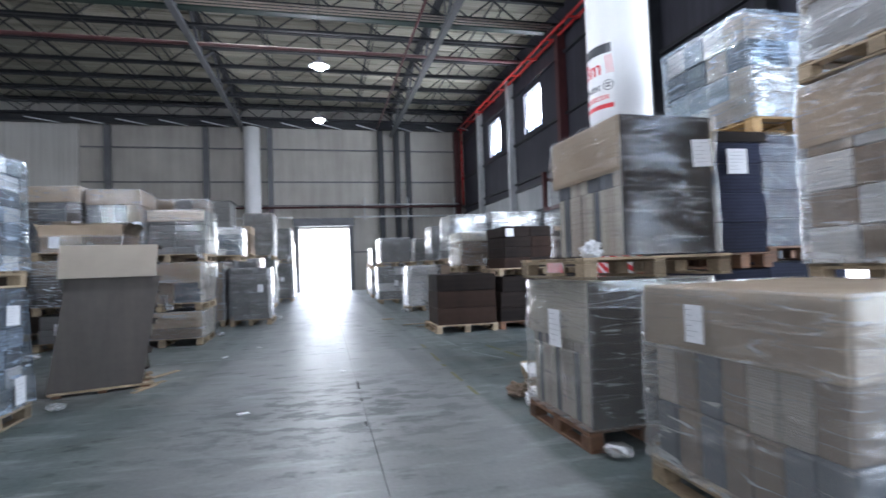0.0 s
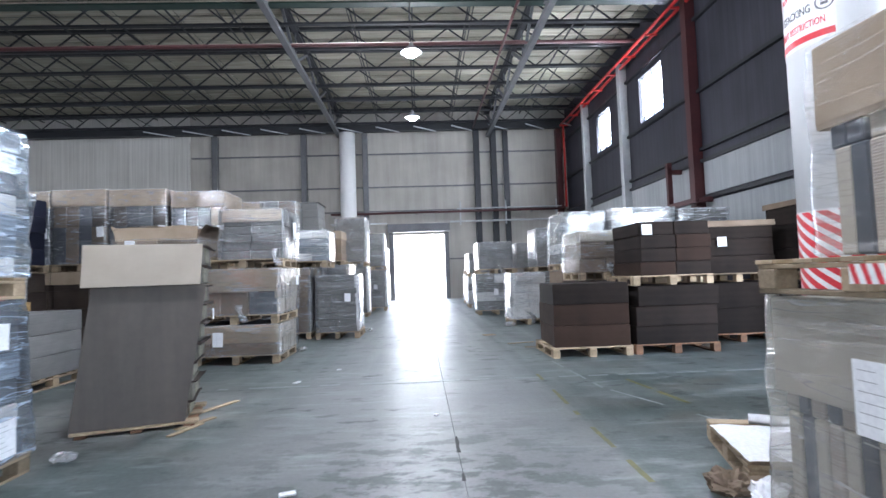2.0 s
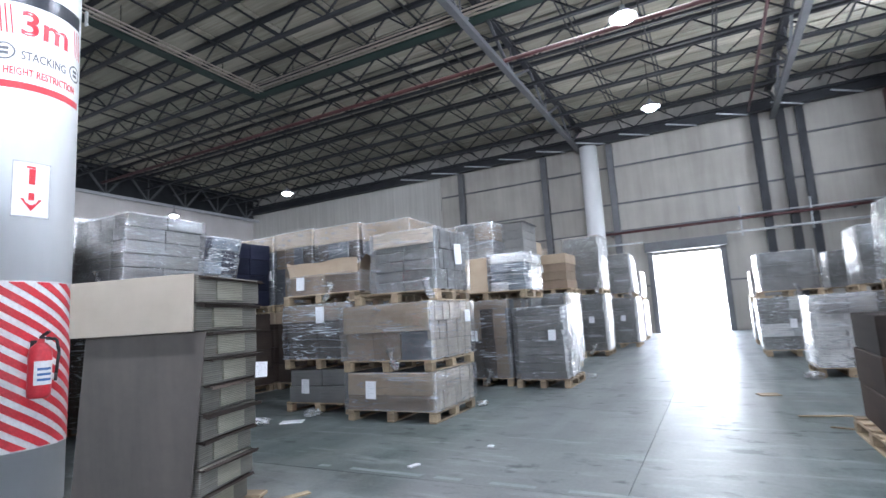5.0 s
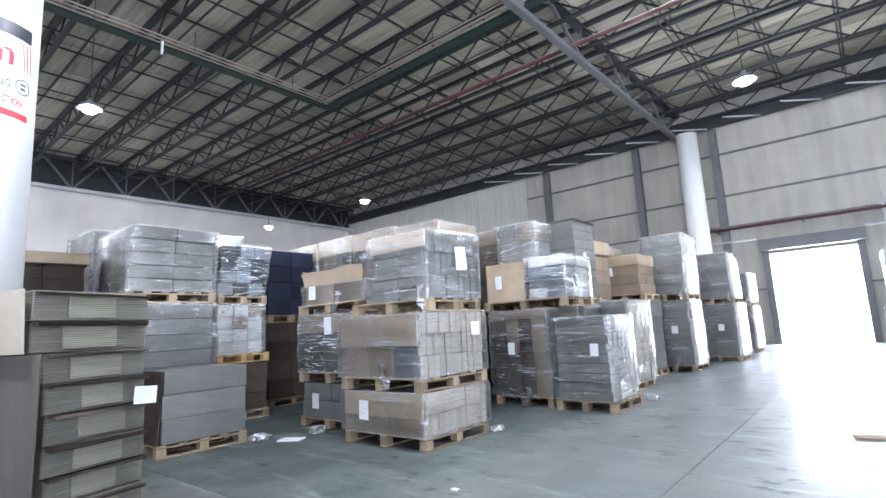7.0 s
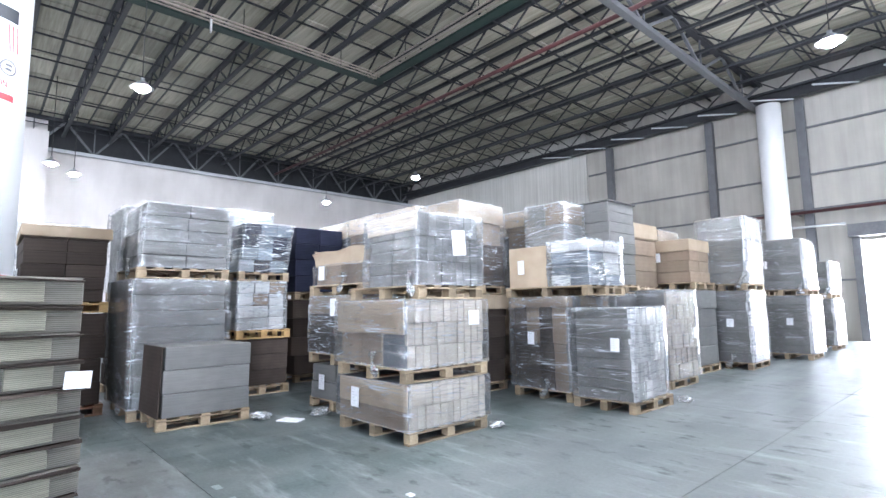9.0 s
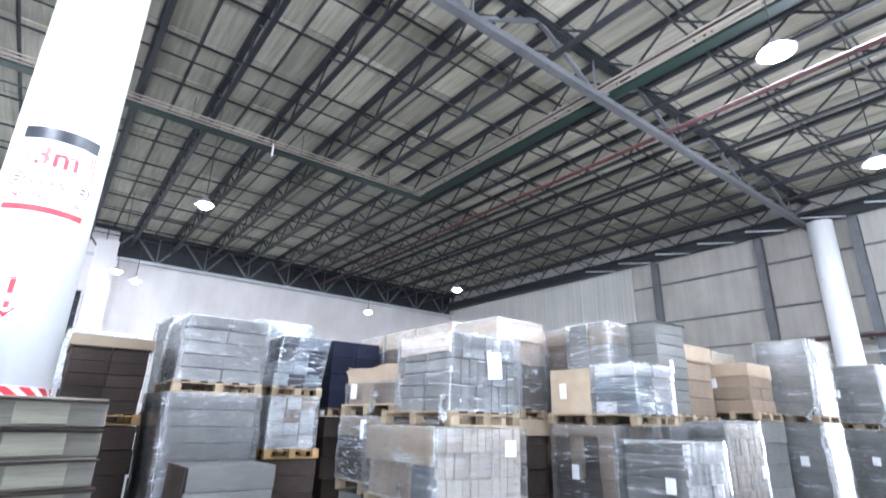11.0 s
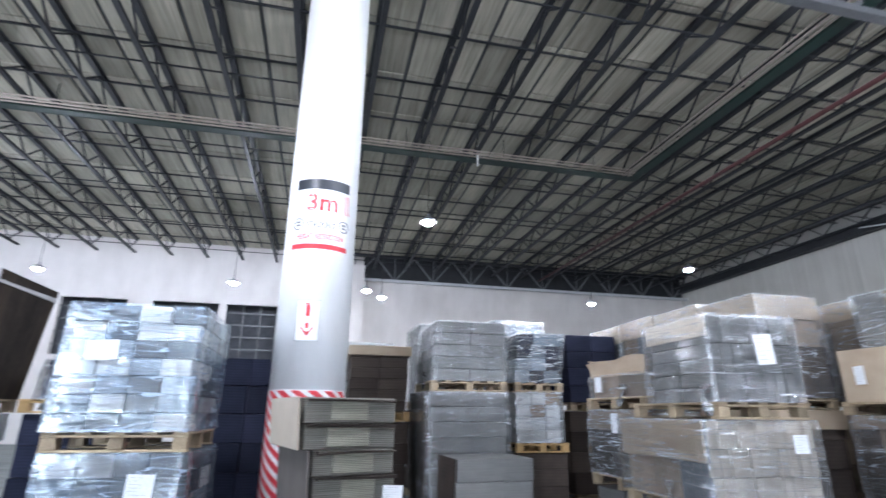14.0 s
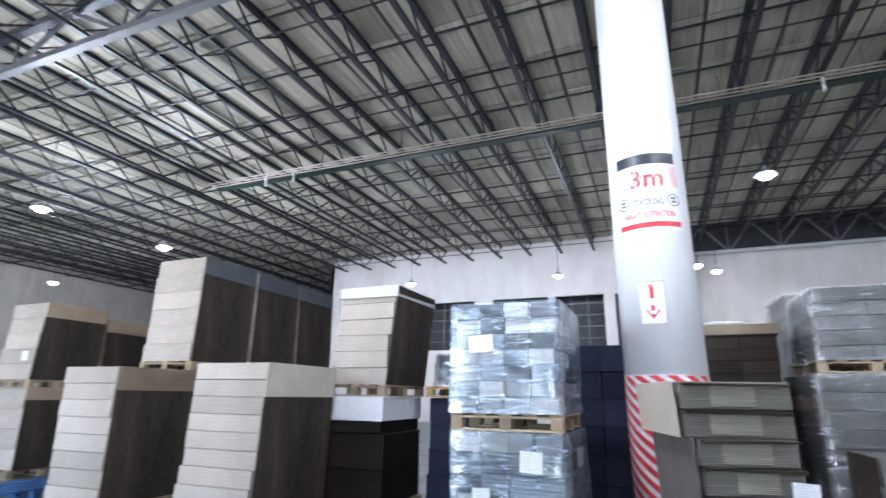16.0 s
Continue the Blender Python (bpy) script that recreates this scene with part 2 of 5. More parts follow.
    col = mixc(nt, mixc(nt, 1.0, bay.outputs["Result"], fresh, "MULTIPLY"), col, ramp(nt, mid, [(0.3, (0.065, 0.09, 0.088)), (0.7, (0.14, 0.165, 0.16))]).outputs["Color"])
    col = mixc(nt, rest.outputs[0], col, ramp(nt, mid, [(0.3, (0.14, 0.145, 0.135)), (0.7, (0.33, 0.335, 0.32))]).outputs["Color"])
    # pale rubbed streaks, dull dark tyre wear, rubber
    scuff = ramp(nt, noise_fac(nt, stretched(0.6, (0.55, 2.6, 1.0)), 2.0, 6, 0.68), [(0.52, (0, 0, 0)), (0.70, (0.75, 0.75, 0.75))]).outputs["Color"]
    col = mixc(nt, scuff, col, (0.40, 0.43, 0.43))
    wear = ramp(nt, noise_fac(nt, stretched(-0.1, (0.6, 1.2, 1.0)), 0.9, 3, 0.5), [(0.25, (0.5, 0.5, 0.5)), (0.5, (0, 0, 0))]).outputs["Color"]
    col = mixc(nt, wear, col, (0.09, 0.10, 0.104))
    # oily blots and crumbled spots, gathered in places
    blot = ramp(nt, noise_fac(nt, stretched(0.3, (0.8, 1.5, 1.0)), 3.4, 5, 0.62), [(0.34, (0.8, 0.8, 0.8)), (0.43, (0, 0, 0))]).outputs["Color"]
    where = ramp(nt, noise_fac(nt, stretched(0.0, (1.0, 1.0, 1.0)), 0.55, 2, 0.5), [(0.42, (0.25, 0.25, 0.25)), (0.6, (1, 1, 1))]).outputs["Color"]
    blots = mixc(nt, 1.0, blot, where, "MULTIPLY")
    # crumbled top coat beside the joint
    spot = nt.nodes.new("ShaderNodeVectorMath")
    spot.operation = "DISTANCE"
    nt.links.new(v, spot.inputs[0])
    spot.inputs[1].default_value = (0.1, 4.9, 0.0)
    near = nt.nodes.new("ShaderNodeMapRange")
    near.inputs["From Min"].default_value, near.inputs["From Max"].default_value = 1.9, 0.5
    nt.links.new(spot.outputs["Value"], near.inputs["Value"])
    crumb = ramp(nt, noise_fac(nt, stretched(0.2, (0.9, 1.7, 1.0)), 3.0, 6, 0.68), [(0.44, (0.75, 0.75, 0.75)), (0.51, (0, 0, 0))]).outputs["Color"]
    blots = mixc(nt, 1.0, blots, mixc(nt, 1.0, crumb, near.outputs["Result"], "MULTIPLY"), "LIGHTEN")
    col = mixc(nt, blots, col, (0.035, 0.042, 0.044))
    col = mixc(nt, 0.12, col, ramp(nt, fine, [(0.3, (0.05, 0.055, 0.055)), (0.7, (0.36, 0.38, 0.38))]).outputs["Color"])
    nt.links.new(col, b.inputs["Base Color"])
    r = ramp(nt, track, [(0.25, (0.30,) * 3), (0.75, (0.52,) * 3)])
    rr = mixc(nt, scuff, r.outputs["Color"], (0.7, 0.7, 0.7))
    rr = mixc(nt, blots, rr, (0.62, 0.62, 0.62))
    nt.links.new(rr, b.inputs["Roughness"])
    bump(nt, b, mixc(nt, 0.5, fine, noise_fac(nt, v, 7.0, 4, 0.6)), 0.22, 0.010)
    return m


def panel_material(name, c1, c2, axis_scale, amt=0.35, rough=0.6, islands=False):
    """Ribbed sheet cladding with rain-dust streaks."""
    m, nt, b = mat(name, rough)
    b.inputs["Specular IOR Level"].default_value = 0.3
    tc = nt.nodes.new("ShaderNodeNewGeometry")
    mp = nt.nodes.new("ShaderNodeMapping")
    mp.inputs["Scale"].default_value = axis_scale
    nt.links.new(tc.outputs["Position"], mp.inputs["Vector"])
    f = noise_fac(nt, mp.outputs["Vector"], 1.0, 4, 0.6)
    g = noise_fac(nt, tc.outputs["Position"], 0.5, 4)
    col = ramp(nt, g, [(0.3, c1), (0.7, c2)]).outputs["Color"]
    col = mixc(nt, amt, col, ramp(nt, f, [(0.3, tuple(x * 0.6 for x in c1)), (0.7, tuple(min(1, x * 1.2) for x in c2))]).outputs["Color"])
    nt.links.new(col, b.inputs["Base Color"])
    if islands:
        k = ramp(nt, tc.outputs["Random Per Island"], [(0.0, (0.68, 0.68, 0.68)), (1.0, (1.12, 1.12, 1.12))])
        col = mixc(nt, 1.0, col, k.outputs["Color"], "MULTIPLY")
        nt.links.new(col, b.inputs["Base Color"])
    bump(nt, b, f, 0.2, 0.01)
    return m


M = {}
M["floor"] = floor_material()
M["joint"] = plain("joint_dirt", (0.02, 0.02, 0.022), (0.05, 0.05, 0.05), 0.9)
M["deck"] = panel_material("roof_board", (0.32, 0.30, 0.235), (0.54, 0.51, 0.42), (0.5, 9.0, 1.0), 0.5, 0.8, True)
M["deck_back"] = plain("roof_sheet_dark", (0.05, 0.055, 0.06), (0.09, 0.095, 0.10), 0.7)
M["steel"] = plain("steel_dark_grey", (0.018, 0.02, 0.024), (0.042, 0.045, 0.052), 0.5, 0.3, 2, 25, 0.1, 0.35)
M["steel_light"] = plain("steel_pale_grey", (0.40, 0.42, 0.44), (0.55, 0.57, 0.58), 0.5, 0.1, 2, 25)
M["steel_mid"] = plain("steel_grey", (0.095, 0.098, 0.105), (0.155, 0.16, 0.17), 0.5, 0.2, 2, 25)
M["steel_red"] = plain("steel_red_oxide", (0.05, 0.016, 0.018), (0.09, 0.026, 0.027), 0.5, 0.0, 2, 25)
M["red_pipe"] = plain("red_pipe_paint", (0.42, 0.02, 0.02), (0.55, 0.04, 0.035), 0.4, 0.0, 2, 25)
M["tray_green"] = plain("tray_green_paint", (0.007, 0.020, 0.017), (0.012, 0.034, 0.027), 0.5)
M["galv"] = plain("cream_conduit", (0.30, 0.25, 0.21), (0.44, 0.38, 0.33), 0.45, 0.1)
M["clad"] = panel_material("cream_wall_sheet", (0.34, 0.32, 0.29), (0.46, 0.44, 0.40), (3.0, 3.0, 0.2), 0.25)
M["clad_dark"] = panel_material("dark_wall_sheet", (0.032, 0.032, 0.042), (0.062, 0.062, 0.078), (1.0, 7.0, 0.25), 0.35)
M["clad_pale"] = panel_material("pale_wall_sheet", (0.32, 0.34, 0.355), (0.44, 0.46, 0.47), (1.0, 7.0, 0.3), 0.3)
M["white_wall"] = panel_material("white_wall_paint", (0.60, 0.57, 0.56), (0.70, 0.67, 0.66), (1.5, 1.5, 0.5), 0.15, 0.7)
M["rib_wall"] = panel_material("white_ribbed_sheet", (0.46, 0.45, 0.42), (0.58, 0.57, 0.54), (14.0, 14.0, 0.2), 0.4)
M["column"] = panel_material("white_column_paint", (0.80, 0.81, 0.82), (0.87, 0.88, 0.89), (3.0, 3.0, 0.8), 0.12, 0.4)
M["red"] = plain("red_vinyl", (0.60, 0.03, 0.05), (0.70, 0.06, 0.07), 0.35, 0, 4, 40, 0.05)
M["black"] = plain("black_vinyl", (0.015, 0.018, 0.025), (0.035, 0.04, 0.05), 0.35, 0, 4, 40, 0.05)
M["white_vinyl"] = plain("white_vinyl", (0.80, 0.80, 0.80), (0.88, 0.88, 0.88), 0.35, 0, 4, 40, 0.05)
M["wood"] = plain("pallet_wood", (0.27, 0.20, 0.125), (0.46, 0.36, 0.24), 0.8, 0, 6, 60, 0.4, 0.45)
M["wood_dark"] = plain("pallet_wood_dark", (0.13, 0.07, 0.04), (0.26, 0.14, 0.08), 0.8, 0, 6, 60, 0.4, 0.4)
M["wood_yellow"] = plain("pallet_wood_orange", (0.40, 0.25, 0.10), (0.54, 0.35, 0.15), 0.7, 0, 6, 60, 0.3, 0.2)
M["kraft"] = board("brown_board", (0.205, 0.152, 0.112), (0.30, 0.232, 0.172), 25, 0.05)
M["kraft_dark"] = board("dark_brown_board", (0.045, 0.034, 0.029), (0.08, 0.062, 0.052), 40, 0.1)
M["cap"] = board("tan_cap_board", (0.37, 0.285, 0.205), (0.48, 0.385, 0.285), 10, 0.02, 0.2)
M["cap_pale"] = board("pale_tan_cap_board", (0.48, 0.41, 0.33), (0.60, 0.52, 0.43), 8, 0.015, 0.15)
M["edge"] = board("olive_board_edges", (0.135, 0.126, 0.108), (0.225, 0.212, 0.182), 150, 0.5, 0.3)
M["grey"] = board("grey_board_edges", (0.145, 0.145, 0.14), (0.225, 0.222, 0.215), 160, 0.2, 0.25)
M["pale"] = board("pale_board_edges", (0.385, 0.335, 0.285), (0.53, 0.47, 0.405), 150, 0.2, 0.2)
M["white_carton"] = board("white_carton", (0.58, 0.58, 0.58), (0.72, 0.72, 0.72), 60, 0.15, 0.3)
M["blue_carton"] = board("blue_grey_carton", (0.17, 0.21, 0.265), (0.33, 0.385, 0.45), 60, 0.3, 0.6)
M["navy"] = board("dark_navy_carton", (0.012, 0.014, 0.027), (0.028, 0.032, 0.060), 60, 0.2, 0.4)
M["paper"] = plain("white_paper", (0.76, 0.77, 0.80), (0.84, 0.85, 0.87), 0.7, 0, 4, 40, 0.05)
M["ink"] = plain("grey_print", (0.36, 0.36, 0.38), (0.5, 0.5, 0.52), 0.7)
M["ink_dark"] = plain("dark_grey_print", (0.10, 0.10, 0.115), (0.16, 0.16, 0.175), 0.5)
M["olive"] = board("olive_beige_board", (0.42, 0.385, 0.32), (0.54, 0.50, 0.425), 6, 0.02, 0.1)
M["slate"] = board("slate_grey_carton", (0.10, 0.11, 0.125), (0.15, 0.16, 0.18), 20, 0.05, 0.3)
M["rust"] = board("rust_brown_board", (0.027, 0.016, 0.012), (0.048, 0.028, 0.020), 20, 0.05, 0.3)
M["edge_pale"] = board("pale_folded_edges", (0.25, 0.236, 0.186), (0.38, 0.362, 0.29), 170, 0.55, 0.2)
M["umber"] = board("umber_board", (0.012, 0.009, 0.008), (0.030, 0.021, 0.017), 20, 0.12, 0.4)


def streaked(name, c1, c2, c3):
    """Rough board with broad upright stains and scuffs."""
    m, nt, b = mat(name, 0.85)
    b.inputs["Specular IOR Level"].default_value = 0.2
    s = noise_fac(nt, coords(nt, (3.0, 3.0, 0.35)), 1.6, 4, 0.55)
    g = noise_fac(nt, coords(nt), 9.0, 5, 0.65)
    col = ramp(nt, s, [(0.3, c1), (0.5, c2), (0.72, c3)]).outputs["Color"]
    col = mixc(nt, 0.3, col, ramp(nt, g, [(0.3, c1), (0.7, c3)]).outputs["Color"])
    nt.links.new(col, b.inputs["Base Color"])
    bump(nt, b, g, 0.15, 0.004)
    return m


# brown board with the shade of a stack's unlit side put into its colour
M["shaded_brown"] = streaked("shaded_brown_board", (0.014, 0.013, 0.013), (0.035, 0.028, 0.024), (0.078, 0.057, 0.042))
M["taupe"] = streaked("taupe_board", (0.11, 0.098, 0.09), (0.145, 0.127, 0.116), (0.175, 0.15, 0.135))
M["film_thin"] = film_material("stretch_film_thin", 0.03, 0.25, (0.75, 0.77, 0.80))
M["film"] = film_material("stretch_film", 0.10, 0.48, (0.75, 0.77, 0.80))
M["film_heavy"] = film_material("stretch_film_thick", 0.20, 0.75, (0.76, 0.79, 0.83))
M["film_blue"] = film_material("stretch_film_blue", 0.22, 0.6, (0.62, 0.74, 0.90))
M["film_hazy"] = film_material("stretch_film_hazy", 0.05, 0.32, (0.78, 0.78, 0.76), 0.35)
M["film_scrap"] = film_material("crumpled_film", 0.5, 1.0, (0.78, 0.80, 0.82))
M["lamp_glow"] = emit("lamp_glow", (1.0, 0.99, 0.96), 60.0)
M["lamp_body"] = plain("lamp_body", (0.25, 0.26, 0.28), (0.35, 0.36, 0.38), 0.4, 0.5)
M["yellow_line"] = plain("worn_yellow_paint", (0.10, 0.105, 0.06), (0.24, 0.22, 0.085), 0.6, 0, 14, 60)
M["white_line"] = plain("worn_white_paint", (0.21, 0.24, 0.24), (0.34, 0.37, 0.37), 0.6, 0, 8, 60)
M["stain"] = plain("damp_stain", (0.05, 0.058, 0.06), (0.09, 0.10, 0.10), 0.25, 0, 4, 40, 0.05)
M["ground"] = plain("yard_concrete", (0.58, 0.57, 0.55), (0.70, 0.69, 0.66), 0.9, 0, 0.5, 6)
M["unlit_look"] = plain("interior_coloured_unlit", (0.05, 0.055, 0.065), (0.09, 0.095, 0.11), 0.7)
M["rubber"] = plain("black_rubber", (0.02, 0.02, 0.02), (0.04, 0.04, 0.04), 0.5)
M["blue_plastic"] = plain("blue_plastic", (0.05, 0.14, 0.35), (0.08, 0.20, 0.45), 0.45)


def glass_material():
    m, nt, b = mat("window_glass", 0.2)
    b.inputs["Transmission Weight"].default_value = 1.0
    b.inputs["IOR"].default_value = 1.1
    return m


M["glass"] = glass_material()

# ---- builders ----
CACHE = {}


def link(name, mesh, parent=None, label="", m=None):
    ob = new(name, mesh)
    if parent is not None:
        ob.parent = parent
    if m is not None:
        ob.matrix_basis = m
    if label:
        ob["label"] = label
    return ob


def mesh_of(bm, name, material, smooth=False):
    me = bpy.data.meshes.new(name)
    bm.to_mesh(me)
    bm.free()
    for mm in material if isinstance(material, list) else [material]:
        me.materials.append(mm)
    if smooth:
        for p in me.polygons:
            p.use_smooth = True
    return me


def part(name, bm, material, parent, label="", m=None, smooth=False):
    return link(name, mesh_of(bm, name, material, smooth), parent, label, m)


def add_box(bm, x0, x1, y0, y1, z0, z1):
    vs = [bm.verts.new((x, y, z)) for z in (z0, z1) for y in (y0, y1) for x in (x0, x1)]
    for f in ((0, 2, 3, 1), (4, 5, 7, 6), (0, 1, 5, 4), (1, 3, 7, 5), (3, 2, 6, 7), (2, 0, 4, 6)):
        bm.faces.new([vs[i] for i in f])
    return vs


def box_bm(w, d, h, bev=0.0, base=True, seg=1):
    bm = bmesh.new()
    add_box(bm, -w / 2, w / 2, -d / 2, d / 2, 0 if base else -h / 2, h if base else h / 2)
    if bev:
        bmesh.ops.bevel(bm, geom=bm.edges[:], offset=bev, segments=seg, affect="EDGES")
    return bm


def box_mesh(w, d, h, bev, material, name="box"):
    key = ("box", round(w, 3), round(d, 3), round(h, 3), bev, material.name)
    if key not in CACHE:
        CACHE[key] = mesh_of(box_bm(w, d, h, bev), name, material)
    return CACHE[key]


def bar(bm, a, b, wx, wz=None, up=(0, 0, 1)):
    """A square bar from a to b."""
    a, b = Vector(a), Vector(b)
    wz = wz or wx
    d = (b - a).normalized()
    u = Vector(up)
    if abs(d.dot(u)) > 0.98:
        u = Vector((1, 0, 0))
    s = d.cross(u).normalized() * wx / 2
    t = s.cross(d).normalized() * wz / 2
    vs = [bm.verts.new(p + i * s + j * t) for p in (a, b) for i, j in ((-1, -1), (1, -1), (1, 1), (-1, 1))]
    for f in ((3, 2, 1, 0), (4, 5, 6, 7), (0, 1, 5, 4), (1, 2, 6, 5), (2, 3, 7, 6), (3, 0, 4, 7)):
        bm.faces.new([vs[i] for i in f])


def tube(bm, a, b, r, n=10):
    a, b = Vector(a), Vector(b)
    d = (b - a).normalized()
    u = Vector((0, 0, 1)) if abs(d.z) < 0.95 else Vector((1, 0, 0))
    s = d.cross(u).normalized()
    t = s.cross(d)
    rings = [[bm.verts.new(p + (s * math.cos(k * math.tau / n) + t * math.sin(k * math.tau / n)) * r) for k in range(n)] for p in (a, b)]
    for k in range(n):
        f = bm.faces.new((rings[0][k], rings[0][(k + 1) % n], rings[1][(k + 1) % n], rings[1][k]))
        f.smooth = True
    bm.faces.new(rings[0][::-1])
    bm.faces.new(rings[1])


def single(name, bm, material, label, category, kind="", group="", m=None):
    ob = link(name, mesh_of(bm, name, material), None, "", m)
    return tagged(ob, label, category, group, kind)


def thing(name, label, category, m, group="", kind=""):
    ob = new(name)
    ob.empty_display_size = 0.2
    ob.matrix_basis = m
    return tagged(ob, label, category, group, kind)


# ---- building shell ----
WX0, WX1, WY0, WY1, ROOF = -27.5, 8.6, -34.0, 30.2, 10.45
FARX = -40.0


def wall_panels(name, label, axis, at, lo, hi, z0, z1, holes, material, thick=0.2, out=1):
    """A wall in the plane axis=at, from lo to hi, with holes (lo, hi, z0, z1) through it."""
    bm = bmesh.new()
    us = sorted({lo, hi, *[h[0] for h in holes], *[h[1] for h in holes]})
    zs = sorted({z0, z1, *[h[2] for h in holes], *[h[3] for h in holes]})
    for i in range(len(us) - 1):
        for j in range(len(zs) - 1):
            cu, cz = (us[i] + us[i + 1]) / 2, (zs[j] + zs[j + 1]) / 2
            if any(h[0] < cu < h[1] and h[2] < cz < h[3] for h in holes):
                continue
            a, b = sorted((at, at + out * thick))
            if axis == "y":
                add_box(bm, us[i], us[i + 1], a, b, zs[j], zs[j + 1])
            else:
                add_box(bm, a, b, us[i], us[i + 1], zs[j], zs[j + 1])
    bmesh.ops.remove_doubles(bm, verts=bm.verts, dist=1e-4)
    seen = {}
    for f in bm.faces[:]:
        key = tuple(round(c, 3) for c in f.calc_center_median())
        seen.setdefault(key, []).append(f)
    bmesh.ops.delete(bm, geom=[f for fs in seen.values() if len(fs) > 1 for f in fs], context="FACES_ONLY")
    return single(name, bm, material, label, "wall", "structure")


DOOR = (-1.3, 1.5, 0.0, 3.6)
wall_panels("wall_north", "cream sheet-clad end wall with an open vehicle doorway", "y", WY1, -12.3, WX1, 0, ROOF + 0.6, [DOOR], M["clad"])
wall_panels("wall_north_white", "white ribbed sheet end wall", "y", WY1 - 0.12, WX0, -12.3, 0, ROOF + 0.6, [], M["rib_wall"], 0.32)
WIN = [(18.7, 20.5, 6.75, 8.45), (23.5, 25.2, 6.75, 8.45)]
# unseen openings added in the east wall to let in side light
ADDED_OPENINGS = [(-16.0, -11.0, 0.0, 5.0), (-9.6, 0.9, 0.0, 6.2), (2.4, 7.6, 0.0, 4.4)]
wall_panels("wall_east", "dark sheet-clad side wall with high windows and unseen openings added for light", "x", WX1, WY0, WY1 + 0.2, 0, ROOF + 0.6, WIN + ADDED_OPENINGS, M["clad_dark"])
OFF = [(-9.0, -7.2, 4.2, 7.15), (-6.7, -3.6, 4.2, 7.15), (-2.4, 0.9, 4.2, 7.15), (1.3, 4.0, 4.2, 7.15), (4.6, 7.6, 4.2, 7.15)]
wall_panels("wall_west", "white painted side wall with dark openings to a mezzanine", "x", WX0, -14.2, WY1, 0, ROOF + 0.6, OFF, M["white_wall"], 0.25, -1)
wall_panels("wall_west_return", "white painted return wall", "y", -14.2, FARX, WX0, 0, ROOF + 0.6, [], M["white_wall"], 0.25, 1)
wall_panels("wall_west_far", "cream sheet-clad far side wall", "x", FARX, WY0, -14.2, 0, ROOF + 0.6, [], M["clad"], 0.2, -1)
wall_panels("wall_south", "cream sheet-clad rear wall", "y", WY0, FARX, WX1, 0, ROOF + 0.6, [], M["clad"], 0.2, -1)

bm = bmesh.new()
add_box(bm, WX0 + 0.003, -26.5, 7.7, 8.6, 0, 9.6)
single("wall_pier", bm, M["white_wall"], "white painted pier on the side wall", "wall", "structure")
# the room's lack of light is put into its dark surface colour
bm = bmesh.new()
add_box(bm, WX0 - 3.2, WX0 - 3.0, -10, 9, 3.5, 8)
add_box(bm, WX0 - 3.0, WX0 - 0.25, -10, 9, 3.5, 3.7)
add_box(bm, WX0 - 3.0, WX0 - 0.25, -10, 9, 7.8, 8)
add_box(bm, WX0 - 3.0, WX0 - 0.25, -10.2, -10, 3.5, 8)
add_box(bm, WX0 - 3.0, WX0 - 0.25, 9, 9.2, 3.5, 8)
single("mezzanine_room", bm, M["unlit_look"], "mezzanine room behind the openings, coloured dark to look unlit", "room", "structure")
for a, b_, z0, z1 in OFF:
    th = thing("mezzanine_window", "dark mezzanine opening with grey steel bars", "window", pose(WX0 - 0.1, (a + b_) / 2, z0), "mezzanine openings", "structure")
    w, h = b_ - a, z1 - z0
    for k in range(4):
        q = bmesh.new()
        bar(q, (0, -w / 2, h * (0.18 + 0.22 * k)), (0, w / 2, h * (0.18 + 0.22 * k)), 0.05, 0.07)
        part("rail", q, M["steel_mid"], th)
    for k in range(1, 3):
        q = bmesh.new()
        bar(q, (-0.05, -w / 2 + w * k / 3, 0), (-0.05, -w / 2 + w * k / 3, h), 0.06)
        part("mullion", q, M["steel_mid"], th)

# floor slabs over a dark bed, with open joints
bm = bmesh.new()
add_box(bm, FARX, WX1, WY0, WY1 + 0.2, -0.4, -0.03)
floor = single("floor", bm, M["joint"], "worn green-grey painted concrete floor in slabs", "floor", "structure")
xs = [FARX, -33.9, -27.5, -21.3, -15.2, -9.9, -4.7, 0.33, 4.9, WX1]
ys = [WY0, -28, -22, -16, -10, -4, 2.1, 8.1, 14.2, 20.3, 26.2, WY1 + 0.2]
slabs = []
for i in range(len(xs) - 1):
    for j in range(len(ys) - 1):
        slabs.append((xs[i] + 0.0025, xs[i + 1] - 0.0025, ys[j] + 0.0025, ys[j + 1] - 0.0025))

# ceiling: boards between dark purlins
bm = bmesh.new()
add_box(bm, FARX, WX1, WY0, WY1 + 0.2, ROOF + 0.05, ROOF + 0.2)
JS = 1.83
JOISTS = [7.35 + JS * k for k in range(-22, 13)]
bm2 = bmesh.new()
for k in range(len(JOISTS) - 1):
    x = FARX + 0.1
    while x < WX1 - 0.1:
        x1 = min(x + 2.0, WX1)
        j = random.uniform(-0.012, 0.012)
        add_box(bm2, x + 0.03, x1 - 0.03, JOISTS[k] + 0.10, JOISTS[k] + JS / 2 - 0.05, ROOF + j, ROOF + 0.045)
        add_box(bm2, x + 0.03, x1 - 0.03, JOISTS[k] + JS / 2 + 0.05, JOISTS[k + 1] - 0.10, ROOF - j, ROOF + 0.045)
        x += 2.0
n_deck = len(bm.faces)
me = mesh_of(bm2, "boards", M["deck"])
